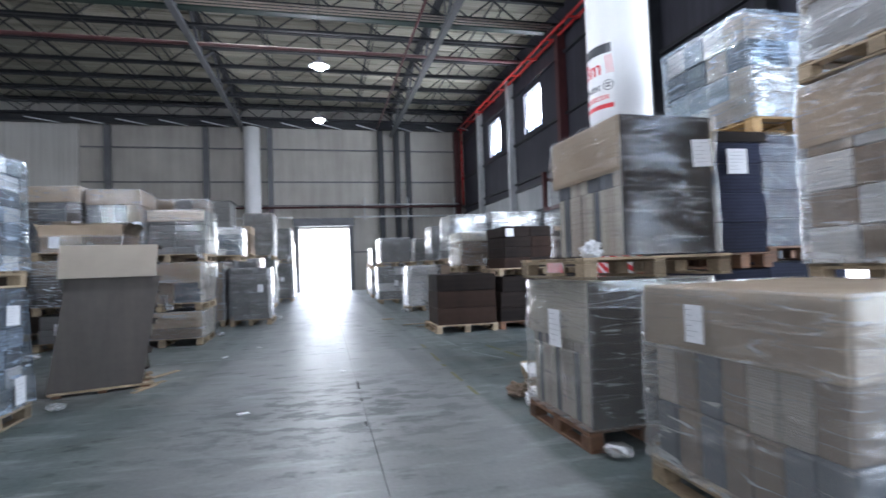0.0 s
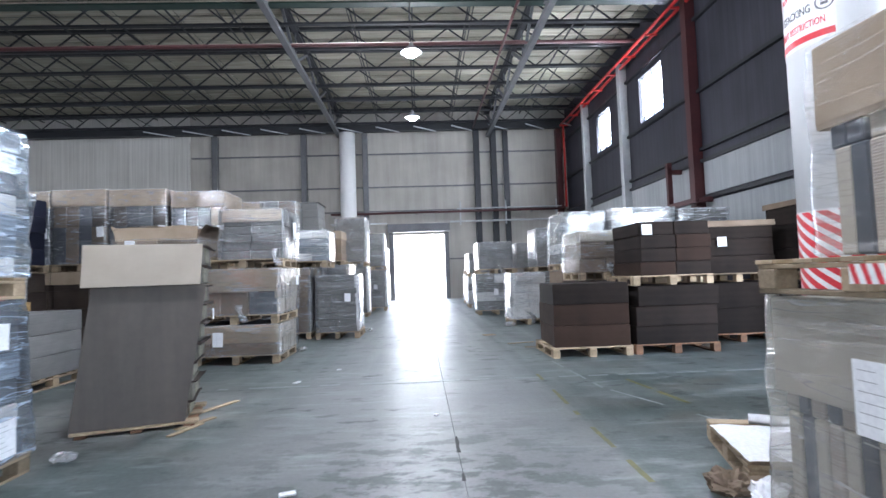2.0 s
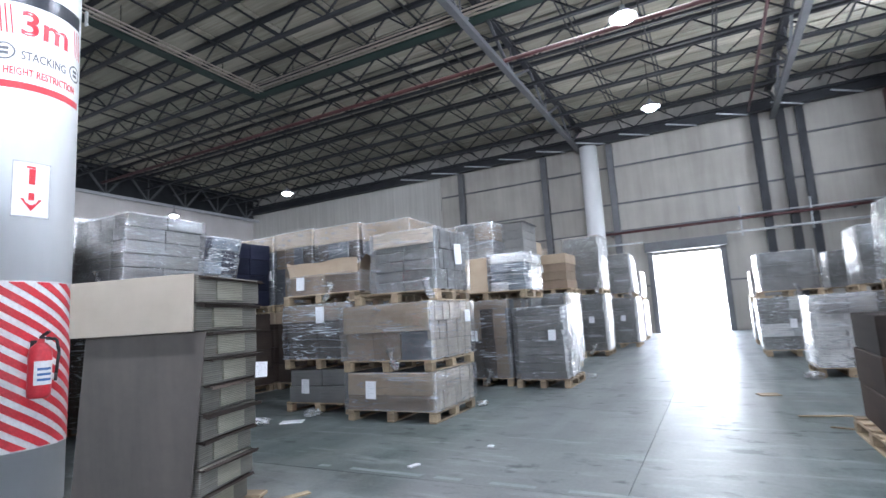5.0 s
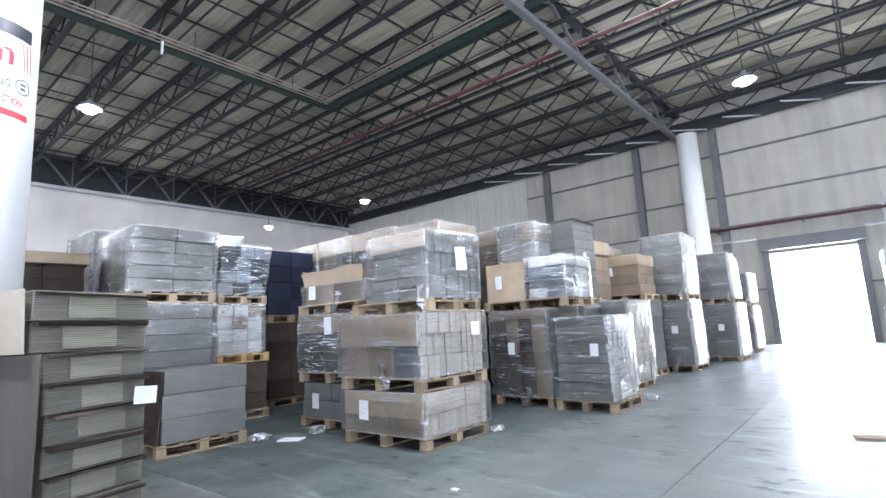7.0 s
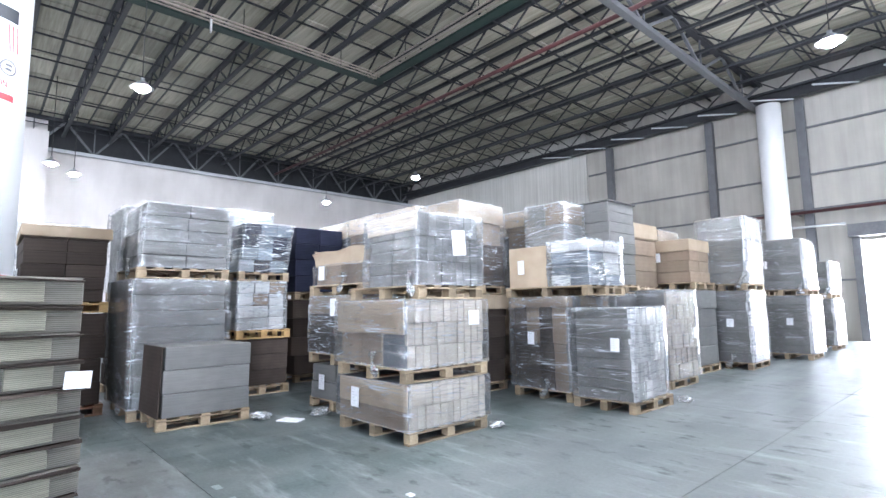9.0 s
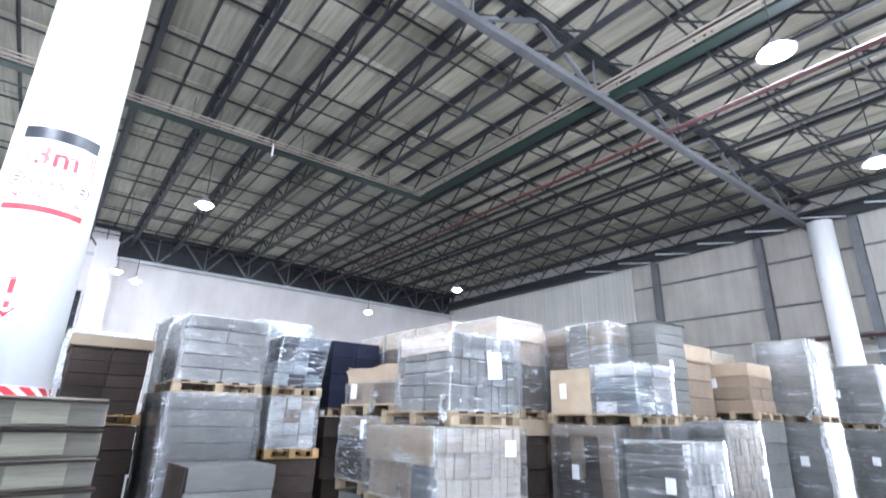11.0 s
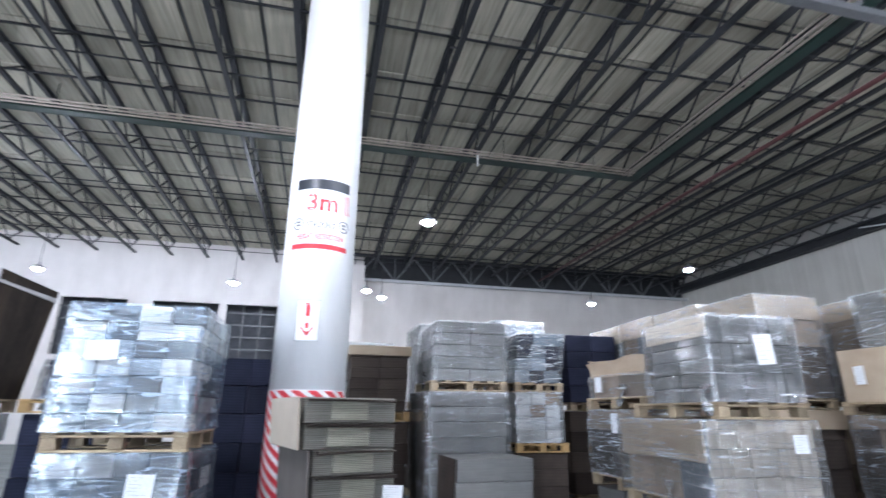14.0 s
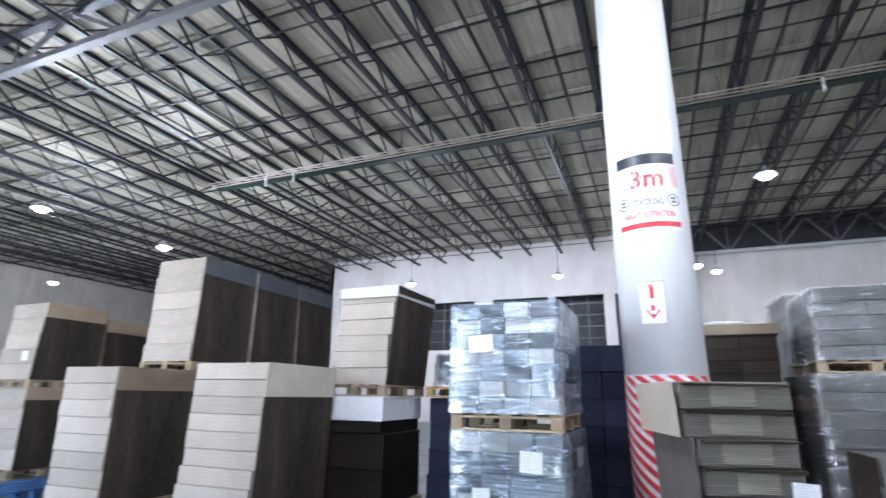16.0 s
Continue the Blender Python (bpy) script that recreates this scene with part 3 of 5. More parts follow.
bm.from_mesh(me)
bm.faces.ensure_lookup_table()
for f in bm.faces[n_deck:]:
    f.material_index = 1
single("ceiling", bm, [M["deck_back"], M["deck"]], "pale insulation board ceiling between dark steel purlins", "ceiling", "structure")


# open-web joists along x
def joist_meshes(x0, x1):
    top, bot, web = bmesh.new(), bmesh.new(), bmesh.new()
    bar(top, (x0, 0, ROOF - 0.06), (x1, 0, ROOF - 0.06), 0.15, 0.10)
    bar(bot, (x0, 0, 9.66), (x1, 0, 9.66), 0.13, 0.08)
    n = int((x1 - x0) / 0.85)
    st = (x1 - x0) / n
    for k in range(n):
        za, zb = (9.68, ROOF - 0.08) if k % 2 else (ROOF - 0.08, 9.68)
        bar(web, (x0 + k * st, 0, za), (x0 + (k + 1) * st, 0, zb), 0.045)
    return [mesh_of(b_, n_, M["steel"]) for b_, n_ in ((top, "top_chord"), (bot, "bottom_chord"), (web, "web"))]


SPANS = [(FARX, -27.3), (-27.3, -4.15), (-4.15, 4.15), (4.15, WX1)]
JM = [joist_meshes(a, b_) for a, b_ in SPANS]
for y in JOISTS:
    for (a, b_), ms in zip(SPANS, JM):
        if b_ <= -27 and y > -14:
            continue
        th = thing("roof_joist", "dark grey open-web steel roof joist", "roof joist", pose(0, y, 0), "roof joists", "structure")
        for n_, me in zip(("top_chord", "bottom_chord", "web"), ms):
            link(n_, me, th)
# bridging along y
for k, x in enumerate([-38 + 2.0 * i for i in range(23)]):
    bm = bmesh.new()
    lo = WY0
    hi = -14.3 if x < -27.5 else WY1
    bar(bm, (x, lo, ROOF - 0.13), (x, hi, ROOF - 0.13), 0.05, 0.05)
    if k % 2 == 0:
        bar(bm, (x + 0.05, lo, 9.73), (x + 0.05, hi, 9.73), 0.035, 0.035)
    single("roof_bridging", bm, M["steel"], "thin dark steel bridging bar under the roof", "roof bar", "structure", "roof bridging")


# main girders along y
def girder(x, z0, mat_low, y0=WY0, y1=WY1, pitch=2.0, low=0.2, mat_web=None):
    th = thing("roof_girder", "pale grey steel truss girder carrying the roof joists", "roof girder", pose(x, 0, 0), "roof girders", "structure")
    b1, b2, b3 = bmesh.new(), bmesh.new(), bmesh.new()
    bar(b1, (0, y0, z0 + 0.09), (0, y1, z0 + 0.09), low, 0.16)
    bar(b2, (0, y0, ROOF - 0.1), (0, y1, ROOF - 0.1), 0.2, 0.16)
    n = int((y1 - y0) / pitch)
    st = (y1 - y0) / n
    for k in range(n):
        za, zb = (z0 + 0.1, ROOF - 0.12) if k % 2 else (ROOF - 0.12, z0 + 0.1)
        bar(b3, (0, y0 + k * st, za), (0, y0 + (k + 1) * st, zb), 0.09)
        if k % 2:
            bar(b3, (0.0, y0 + k * st, z0 + 0.1), (0, y0 + k * st, ROOF - 0.12), 0.05)
    part("bottom_chord", b1, mat_low, th)
    part("top_chord", b2, M["steel"], th)
    part("web", b3, mat_web or mat_low, th)


girder(-4.15, 9.12, M["steel_mid"])
girder(4.15, 9.0, M["steel_mid"])
girder(-27.0, 8.8, M["steel_light"], 6.9, WY1, 1.15, 0.14, M["steel_mid"])
# dark strip added over the white wall behind the truss webs
bm = bmesh.new()
add_box(bm, WX0 + 0.003, WX0 + 0.05, 8.6, WY1 - 0.13, 9.0, ROOF)
single("wall_west_strip", bm, M["steel"], "dark strip added along the top of the white side wall", "wall", "structure")

# dark eaves beam and stays along the end wall
bm = bmesh.new()
bar(bm, (WX0, WY1 - 0.5, 9.55), (WX1, WY1 - 0.5, 9.55), 0.35, 0.5)
single("eaves_beam", bm, M["steel"], "dark steel eaves beam along the end wall", "beam", "structure")
for k in range(12):
    bm = bmesh.new()
    bar(bm, (-14 + 2.0 * k, WY1 - 1.6, 9.25), (-12.8 + 2.0 * k, WY1 - 0.7, 9.2), 0.05)
    single("roof_stay", bm, M["steel_light"], "short pale steel stay at the end wall", "roof bar", "structure", "roof stays")

# end wall: posts, girts and sheets
for x, w, mm in ((-10.9, 0.28, "steel_mid"), (-6.1, 0.28, "steel_mid"), (-2.75, 0.22, "steel_mid"), (3.45, 0.5, "steel"), (4.4, 0.5, "steel"), (5.1, 0.12, "steel"), (8.1, 0.4, "steel_red")):
    bm = bmesh.new()
    bar(bm, (x, WY1 - 0.17, 0), (x, WY1 - 0.17, 9.3), 0.3, w, (0, 1, 0))
    single("wall_post", bm, M[mm], "steel post standing against the end wall", "post", "structure", "end wall posts")
for z in (2.2, 4.94, 6.29, 8.15):
    for a, b_ in ((-12.2, -1.5), (1.7, 8.5)) if z < 3.6 else ((-12.2, 8.5),):
        bm = bmesh.new()
        bar(bm, (a, WY1 - 0.06, z), (b_, WY1 - 0.06, z), 0.1, 0.07)
        single("wall_girt", bm, M["steel_mid"], "horizontal steel girt on the end wall", "girt", "structure", "end wall girts")
# doorway frame
for x in (DOOR[0] - 0.12, DOOR[1] + 0.12):
    bm = bmesh.new()
    bar(bm, (x, WY1 - 0.1, 0), (x, WY1 - 0.1, 3.8), 0.24, 0.24)
    single("door_post", bm, M["steel_mid"], "steel post of the open doorway", "door frame", "structure")
bm = bmesh.new()
bar(bm, (DOOR[0] - 0.3, WY1 - 0.25, 3.95), (DOOR[1] + 0.3, WY1 - 0.25, 3.95), 0.5, 0.45)
single("door_shutter_box", bm, M["steel_mid"], "rolled-up shutter box over the open doorway", "shutter", "structure")

# right wall: posts, girts, pale lower sheets, windows
for y, mm in ((26.3, "steel_light"), (21.7, "steel_light"), (16.6, "steel_red"), (11.4, "steel"), (8.0, "steel"), (1.0, "steel"), (-8.6, "steel")):
    bm = bmesh.new()
    bar(bm, (WX1 - 0.16, y, 0), (WX1 - 0.16, y, 9.5), 0.3, 0.28, (0, 1, 0))
    single("side_post", bm, M[mm], "steel post standing against the dark side wall", "post", "structure", "side wall posts")
for z, lo in ((1.7, 7.7), (3.3, 7.7), (4.4, 7.7), (4.75, WY0), (6.5, WY0), (8.7, WY0)):
    bm = bmesh.new()
    bar(bm, (WX1 - 0.06, lo, z), (WX1 - 0.06, WY1, z), 0.1, 0.1)
    single("side_girt", bm, M["steel"], "horizontal dark steel girt on the side wall", "girt", "structure", "side wall girts")
for k, (y0, y1) in enumerate(((11.6, 16.4), (16.8, 21.5), (21.9, 26.1), (26.5, 29.9))):
    for z0, z1 in ((1.8, 3.2), (3.4, 4.4)):
        bm = bmesh.new()
        add_box(bm, WX1 - 0.04, WX1 - 0.004, y0, y1, z0, z1)
        single("wall_sheet", bm, M["clad_pale"], "pale translucent-looking lower sheet on the side wall", "wall sheet", "structure", "pale side sheets")
for k, (a, b_, z0, z1) in enumerate(WIN):
    th = thing("window_%d" % (k + 1), "bright high window with a slim steel frame", "window", pose(WX1 + 0.1, (a + b_) / 2, z0), "", "structure")
    w, h = b_ - a, z1 - z0
    for i in range(3):
        q = bmesh.new()
        bar(q, (0, -w / 2 + w * i / 2, 0), (0, -w / 2 + w * i / 2, h), 0.05)
        part("frame_bar", q, M["steel_mid"], th)
    for i in range(2):
        q = bmesh.new()
        add_box(q, 0.01, 0.016, -w / 2 + w * i / 2 + 0.03, -w / 2 + w * (i + 1) / 2 - 0.03, 0, h)
        p = part("pane", q, M["glass"], th)
        p.visible_shadow = False
# red sprinkler main along the side wall
th = thing("sprinkler_main", "bright red twin sprinkler pipes with rungs along the side wall", "pipe", pose(8.2, 0, 9.3), "", "structure")
for dx in (-0.16, 0.16):
    q = bmesh.new()
    tube(q, (dx, 14.0, 0), (dx, 29.2, 0), 0.055)
    part("pipe", q, M["red_pipe"], th)
for k in range(9):
    q = bmesh.new()
    bar(q, (-0.22, 15 + 1.75 * k, -0.07), (0.22, 15 + 1.75 * k, -0.07), 0.06)
    part("rung", q, M["red_pipe"], th)
q = bmesh.new()
tube(q, (0.0, 29.2, 0), (0.0, 29.2, -4.5), 0.055)
part("riser", q, M["red_pipe"], th)
# red brackets low on the side wall
th = thing("wall_bracket", "dark red steel hose bracket on the side wall", "bracket", pose(WX1 - 0.5, 17.6, 0), "", "structure")
for a, b_ in (((0, 0, 3.2), (0, 0, 4.6)), ((0, 0, 3.2), (0, -1.6, 3.2)), ((0, 0, 4.3), (0.4, 0, 4.3)), ((0, -1.6, 3.2), (0.4, -1.6, 3.2))):
    q = bmesh.new()
    bar(q, a, b_, 0.14)
    part("arm", q, M["steel_red"], th)

# pipes on the end wall
th = thing("wall_pipe_rail", "red pipe and pale rails along the end wall", "pipe rail", pose(0, WY1 - 0.7, 0), "", "structure")
for z, a, b_, r, mm in ((4.75, -4.6, 8.2, 0.06, "steel_red"), (4.2, 1.8, 8.0, 0.05, "steel_light"), (4.9, 2.2, 8.0, 0.035, "steel_light"), (4.2, -4.6, -1.6, 0.04, "steel_light")):
    q = bmesh.new()
    tube(q, (a, 0, z), (b_, 0, z), r)
    part("pipe", q, M[mm], th)
for x in (2.4, 4.9, 7.7):
    q = bmesh.new()
    tube(q, (x, 0, 4.0), (x, 0, 5.3), 0.04)
    part("upright", q, M["steel_light"], th)
for x in (-3.0, 0.0, 3.4, 6.4):
    q = bmesh.new()
    bar(q, (x, 0, 4.7), (x, 0.55, 4.7), 0.06)
    part("bracket", q, M["steel_mid"], th)

# sprinkler branch and cable trays under the roof
bm = bmesh.new()
tube(bm, (-27, 19.5, 9.5), (8.2, 19.5, 9.5), 0.07)
single("sprinkler_branch", bm, M["steel_red"], "dark red sprinkler pipe hung under the roof", "pipe", "structure")
bm = bmesh.new()
tube(bm, (3.2, 12.0, 9.2), (3.2, 29, 9.2), 0.05)
single("sprinkler_drop", bm, M["steel_red"], "dark red sprinkler pipe hung under the roof", "pipe", "structure")


def tray(name, a, b_, along, side):
    th = thing(name, "green cable tray with pale conduits under the roof", "cable tray", pose(0, 0, 0), "cable trays", "structure")
    o = Vector((1, 0, 0)) if along == "y" else Vector((0, 1, 0))
    a, b_ = Vector(a), Vector(b_)
    q = bmesh.new()
    bar(q, a, b_, 0.26, 0.03)
    part("pan", q, M["tray_green"], th)
    for s in (-1, 1):
        q = bmesh.new()
        bar(q, a + o * 0.135 * s + Vector((0, 0, 0.05)), b_ + o * 0.135 * s + Vector((0, 0, 0.05)), 0.03, 0.14)
        part("side", q, M["tray_green"], th)
    for k in range(4):
        q = bmesh.new()
        off = o * side * (0.24 + 0.09 * k) + Vector((0, 0, 0.02 + 0.05 * (k % 2)))
        tube(q, a + off, b_ + off, 0.025, 6)
        part("conduit", q, M["galv"], th)
    n = int((b_ - a).length / 3)
    for k in range(n):
        p = a.lerp(b_, (k + 0.5) / n)
        q = bmesh.new()
        bar(q, p + Vector((0, 0, 0.02)), p + Vector((0, 0, 0.9)), 0.02)
        part("hanger", q, M["steel"], th)


tray("cable_tray", (-12.5, -9.5, 9.47), (-12.5, 17.0, 9.47), "y", 1)
tray("cable_tray", (-12.5, 16.8, 9.47), (8.0, 16.8, 9.47), "x", -1)


for y in (-6.8, -5.5, 11.0):
    bm = box_bm(0.10, 0.04, 0.42, 0.006)
    bar(bm, (0, 0, 0.42), (0, 0, 0.75), 0.012)
    single("junction_box", bm, M["white_vinyl"], "slim white junction box hung under the cable tray", "junction box", "structure", "junction boxes", pose(-12.15, y, 9.1))

# yard outside
bm = bmesh.new()
add_box(bm, -400, 400, WY1 + 0.2, 900, -0.3, -0.02)
single("ground", bm, M["ground"], "pale sunlit concrete yard outside the doorway", "ground", "structure")
bm = bmesh.new()
add_box(bm, WX1 + 0.2, 400, -400, WY1 + 0.2, -0.3, -0.02)
single("ground", bm, M["ground"], "pale sunlit concrete yard beside the building", "ground", "structure")


# ---- columns ----
def cyl_patch(bm, r, a0, a1, z0, z1, shear=0.0, n=12, depth=0.002):
    """A curved patch on a column; shear moves its foot round the column. Angles in radians."""
    rows = []
    for rr in (r, r + depth):
        for z, s in ((z0, shear), (z1, 0.0)):
            rows.append([bm.verts.new((rr * math.cos(a0 + s + (a1 - a0) * k / n), rr * math.sin(a0 + s + (a1 - a0) * k / n), z)) for k in range(n + 1)])
    for k in range(n):
        bm.faces.new((rows[2][k], rows[2][k + 1], rows[3][k + 1], rows[3][k]))
        bm.faces.new((rows[0][k], rows[2][k], rows[2][k + 1], rows[0][k + 1])[::-1])
        bm.faces.new((rows[1][k], rows[3][k], rows[3][k + 1], rows[1][k + 1]))


def curved_text(body, size, r, az, z, parent, material, name="lettering", squeeze=1.0):
    cu = bpy.data.curves.new("text", "FONT")
    cu.body, cu.size, cu.align_x, cu.extrude, cu.resolution_u, cu.offset = body, size, "CENTER", 0.0015, 3, size * 0.018
    ob = bpy.data.objects.new("text", cu)
    me = bpy.data.meshes.new_from_object(ob)
    bpy.data.objects.remove(ob)
    for v in me.vertices:
        a = az + v.co.x * squeeze / r
        rr = r + 0.004 + v.co.z
        v.co = (rr * math.cos(a), rr * math.sin(a), z + v.co.y)
    me.materials.clear()
    me.materials.append(material)
    return link(name, me, parent)


def column(x, y, az, top=9.12, r=0.42, signs=True):
    th = thing("column", "round white concrete column with red hazard stripes and a height sign" if signs else "round white concrete column by the end wall", "column", pose(x, y, 0), "columns", "structure")
    bm = bmesh.new()
    bmesh.ops.create_cone(bm, cap_ends=True, segments=56, radius1=r, radius2=r, depth=top, matrix=Matrix.Translation((0, 0, top / 2)))
    for f in bm.faces:
        f.smooth = len(f.verts) == 4
    part("shaft", bm, M["column"], th)
    if not signs:
        return th
    bm = bmesh.new()
    cyl_patch(bm, r + 0.001, 0, math.tau, 0.47, 1.77, 0, 56, 0.002)
    part("sticker_wrap", bm, M["white_vinyl"], th, "white vinyl wrap")
    n = 15
    step = math.tau / n
    shear = 1.83 / r
    for k in range(n):
        bm = bmesh.new()
        m_ = 44
        for q in range(m_):
            z1, z0 = 1.76 - 1.28 * q / m_, 1.76 - 1.28 * (q + 1) / m_
            cyl_patch(bm, r + 0.004, k * step + shear * q / m_, k * step + step * 0.55 + shear * q / m_, z0, z1, shear / m_, 4)
        bmesh.ops.remove_doubles(bm, verts=bm.verts, dist=1e-5)
        part("hazard_stripe", bm, M["red"], th)
    bm = bmesh.new()
    cyl_patch(bm, r + 0.001, az - 0.85, az + 0.85, 3.30, 4.24, 0, 24)
    part("sign_sheet", bm, M["white_vinyl"], th, "white vinyl height sign")
    bm = bmesh.new()
    cyl_patch(bm, r + 0.004, az - 0.8, az + 0.8, 4.09, 4.22, 0, 24)
    part("black_band", bm, M["black"], th)
    bm = bmesh.new()
    cyl_patch(bm, r + 0.004, az - 0.82, az + 0.82, 3.34, 3.40, 0, 24)
    part("red_line", bm, M["red"], th)
    curved_text("3m", 0.30, r, az, 3.82, th, M["red"])
    curved_text("STACKING", 0.105, r, az, 3.60, th, M["ink_dark"], "lettering", 0.66)
    curved_text("HEIGHT RESTRICTION", 0.09, r, az, 3.46, th, M["red"], "lettering", 0.62)
    for s in (-1, 1):
        for k in range(3):
            bm = bmesh.new()
            a = az + s * (0.6 + 0.085 * k)
            cyl_patch(bm, r + 0.004, a - 0.013, a + 0.013, 3.81, 4.06, 0.06, 2)
            part("slash", bm, M["red"], th)
        bm = bmesh.new()
        for k in range(20):
            a0, a1 = k * math.tau / 20, (k + 1) * math.tau / 20
            pts = []
            for rad, a in ((0.075, a0), (0.075, a1), (0.062, a1), (0.062, a0)):
                t = az + s * 0.66 + rad * math.cos(a) / r
                pts.append(bm.verts.new(((r + 0.006) * math.cos(t), (r + 0.006) * math.sin(t), 3.65 + rad * math.sin(a))))
            bm.faces.new(pts)
        for zz in (3.62, 3.66):
            cyl_patch(bm, r + 0.004, az + s * 0.66 - 0.07, az + s * 0.66 + 0.07, zz, zz + 0.025, 0, 3)
        part("icon", bm, M["ink_dark"], th)
    return th


def arrow_plate(x, y, az, r=0.42):
    th = thing("extinguisher_sign", "small white sign with a red extinguisher and arrow", "sign", pose(x, y, 0), "")
    bm = bmesh.new()
    cyl_patch(bm, r + 0.002, az - 0.3, az + 0.3, 2.28, 2.74, 0, 8, 0.004)
    part("plate", bm, M["column"], th)
    bm = bmesh.new()
    for s in (-0.3, 0.285):
        cyl_patch(bm, r + 0.007, az + s, az + s + 0.015, 2.28, 2.74, 0, 1, 0.001)
    for z in (2.28, 2.73):
        cyl_patch(bm, r + 0.007, az - 0.3, az + 0.3, z, z + 0.008, 0, 8, 0.001)
    part("border", bm, M["ink"], th)
    bm = bmesh.new()
    cyl_patch(bm, r + 0.007, az - 0.05, az + 0.05, 2.55, 2.68, 0, 3)
    cyl_patch(bm, r + 0.007, az - 0.09, az + 0.05, 2.685, 2.70, 0, 3)
    part("bottle_symbol", bm, M["red"], th)
    bm = bmesh.new()
    cyl_patch(bm, r + 0.007, az - 0.045, az + 0.045, 2.42, 2.48, 0, 3)
    pts = [bm.verts.new(((r + 0.009) * math.cos(az + a), (r + 0.009) * math.sin(az + a), z)) for a, z in ((-0.17, 2.43), (0.0, 2.33), (0.17, 2.43))]
    bm.faces.new(pts)
    part("arrow", bm, M["red"], th)


def extinguisher(x, y, z, az):
    th = thing("fire_extinguisher", "red fire extinguisher with a white label hung on the striped column", "fire extinguisher", pose(x, y, z, 0, 0, math.degrees(az)))
    prof = [(0.0, 0.0), (0.06, 0.0), (0.075, 0.015), (0.077, 0.05), (0.077, 0.34), (0.068, 0.38), (0.04, 0.41), (0.025, 0.42), (0.025, 0.45), (0.0, 0.45)]
    bm = bmesh.new()
    n = 20
    rings = [[bm.verts.new((p[0] * math.cos(k * math.tau / n), p[0] * math.sin(k * math.tau / n), p[1])) for k in range(n)] for p in prof[1:-1]]
    for a, b_ in zip(rings, rings[1:]):
        for k in range(n):
            bm.faces.new((a[k], a[(k + 1) % n], b_[(k + 1) % n], b_[k]))
    bm.faces.new(rings[0][::-1])
    bm.faces.new(rings[-1])
    part("cylinder", bm, M["red"], th, "", None, True)
    bm = bmesh.new()
    cyl_patch(bm, 0.078, -0.9, 0.9, 0.10, 0.28, 0, 10, 0.001)
    part("label", bm, M["white_vinyl"], th, "white instruction label")
    bm = bmesh.new()
    for zz in (0.13, 0.17, 0.21):
        cyl_patch(bm, 0.0795, -0.6, 0.6, zz, zz + 0.018, 0, 8, 0.001)
    part("print", bm, M["blue_plastic"], th)
    bm = bmesh.new()
    bar(bm, (0.0, 0, 0.46), (0.11, 0, 0.50), 0.025, 0.012)
    bar(bm, (0.0, 0, 0.45), (0.10, 0, 0.455), 0.025, 0.012)
    part("lever", bm, M["black"], th)
    bm = bmesh.new()
    pts = [(0.03, 0.02, 0.45), (0.06, 0.08, 0.44), (0.06, 0.10, 0.34), (0.05, 0.09, 0.18), (0.05, 0.085, 0.12)]
    for a, b_ in zip(pts, pts[1:]):
        tube(bm, a, b_, 0.012, 8)
    part("hose", bm, M["rubber"], th)
    bm = bmesh.new()
    bar(bm, (-0.11, 0, 0.3), (-0.11, 0, 0.44), 0.04, 0.01)
    bar(bm, (-0.11, 0, 0.42), (-0.02, 0, 0.42), 0.03, 0.012)
    part("bracket", bm, M["steel"], th)


column(-4.19, 6.48, 0.0)
column(4.15, 6.4, math.pi)
column(-3.62, 29.3, 0.0, 9.12, 0.42, False)
arrow_plate(-4.19, 6.48, -0.14)
extinguisher(-4.19 + 0.54, 6.48, 0.86, 0.0)


# ---- lamps ----
def lamp_model():
    th = thing("high_bay_lamp", "bright white high-bay lamp hanging on a thin cable", "lamp", pose(0, 9.35, 6.97), "high-bay lamps")
    bm = bmesh.new()
    bmesh.ops.create_cone(bm, cap_ends=True, segments=24, radius1=0.27, radius2=0.1, depth=0.16, matrix=Matrix.Translation((0, 0, 0.12)))
    part("housing", bm, M["lamp_body"], th)
    bm = bmesh.new()
    bmesh.ops.create_uvsphere(bm, u_segments=16, v_segments=8, radius=0.15, matrix=Matrix.Diagonal((1, 1, 0.45, 1)))
    part("diffuser", bm, M["lamp_glow"], th, "glowing white diffuser")
    bm = bmesh.new()
    tube(bm, (0, 0, 0.2), (0, 0, ROOF - 6.97 + 0.03), 0.012, 6)
    part("cable", bm, M["rubber"], th)
    bm = bmesh.new()
    tube(bm, (0, 0, 0.19), (0, 0, 0.3), 0.05, 12)
    part("driver", bm, M["lamp_body"], th)
    return th


# lamps at (0, 9.35) and (0, 4.05) are unseen, added at the row's spacing
LAMPS = [(0.05, 14.65), (0, 20.0), (0, 4.05), (-14.7, 20.4), (-12.1, 9.4), (-21.7, 20.0), (-23.0, 9.25), (-21.7, 8.4),
         (-21.7, 2.5), (-21.2, -4.9), (-7.2, -11.1), (-11.8, -11.2), (-14.8, -22.9)]
lamp0 = lamp_model()
for x, y in LAMPS:
    copy_thing(lamp0, pose(x, y, 6.97))
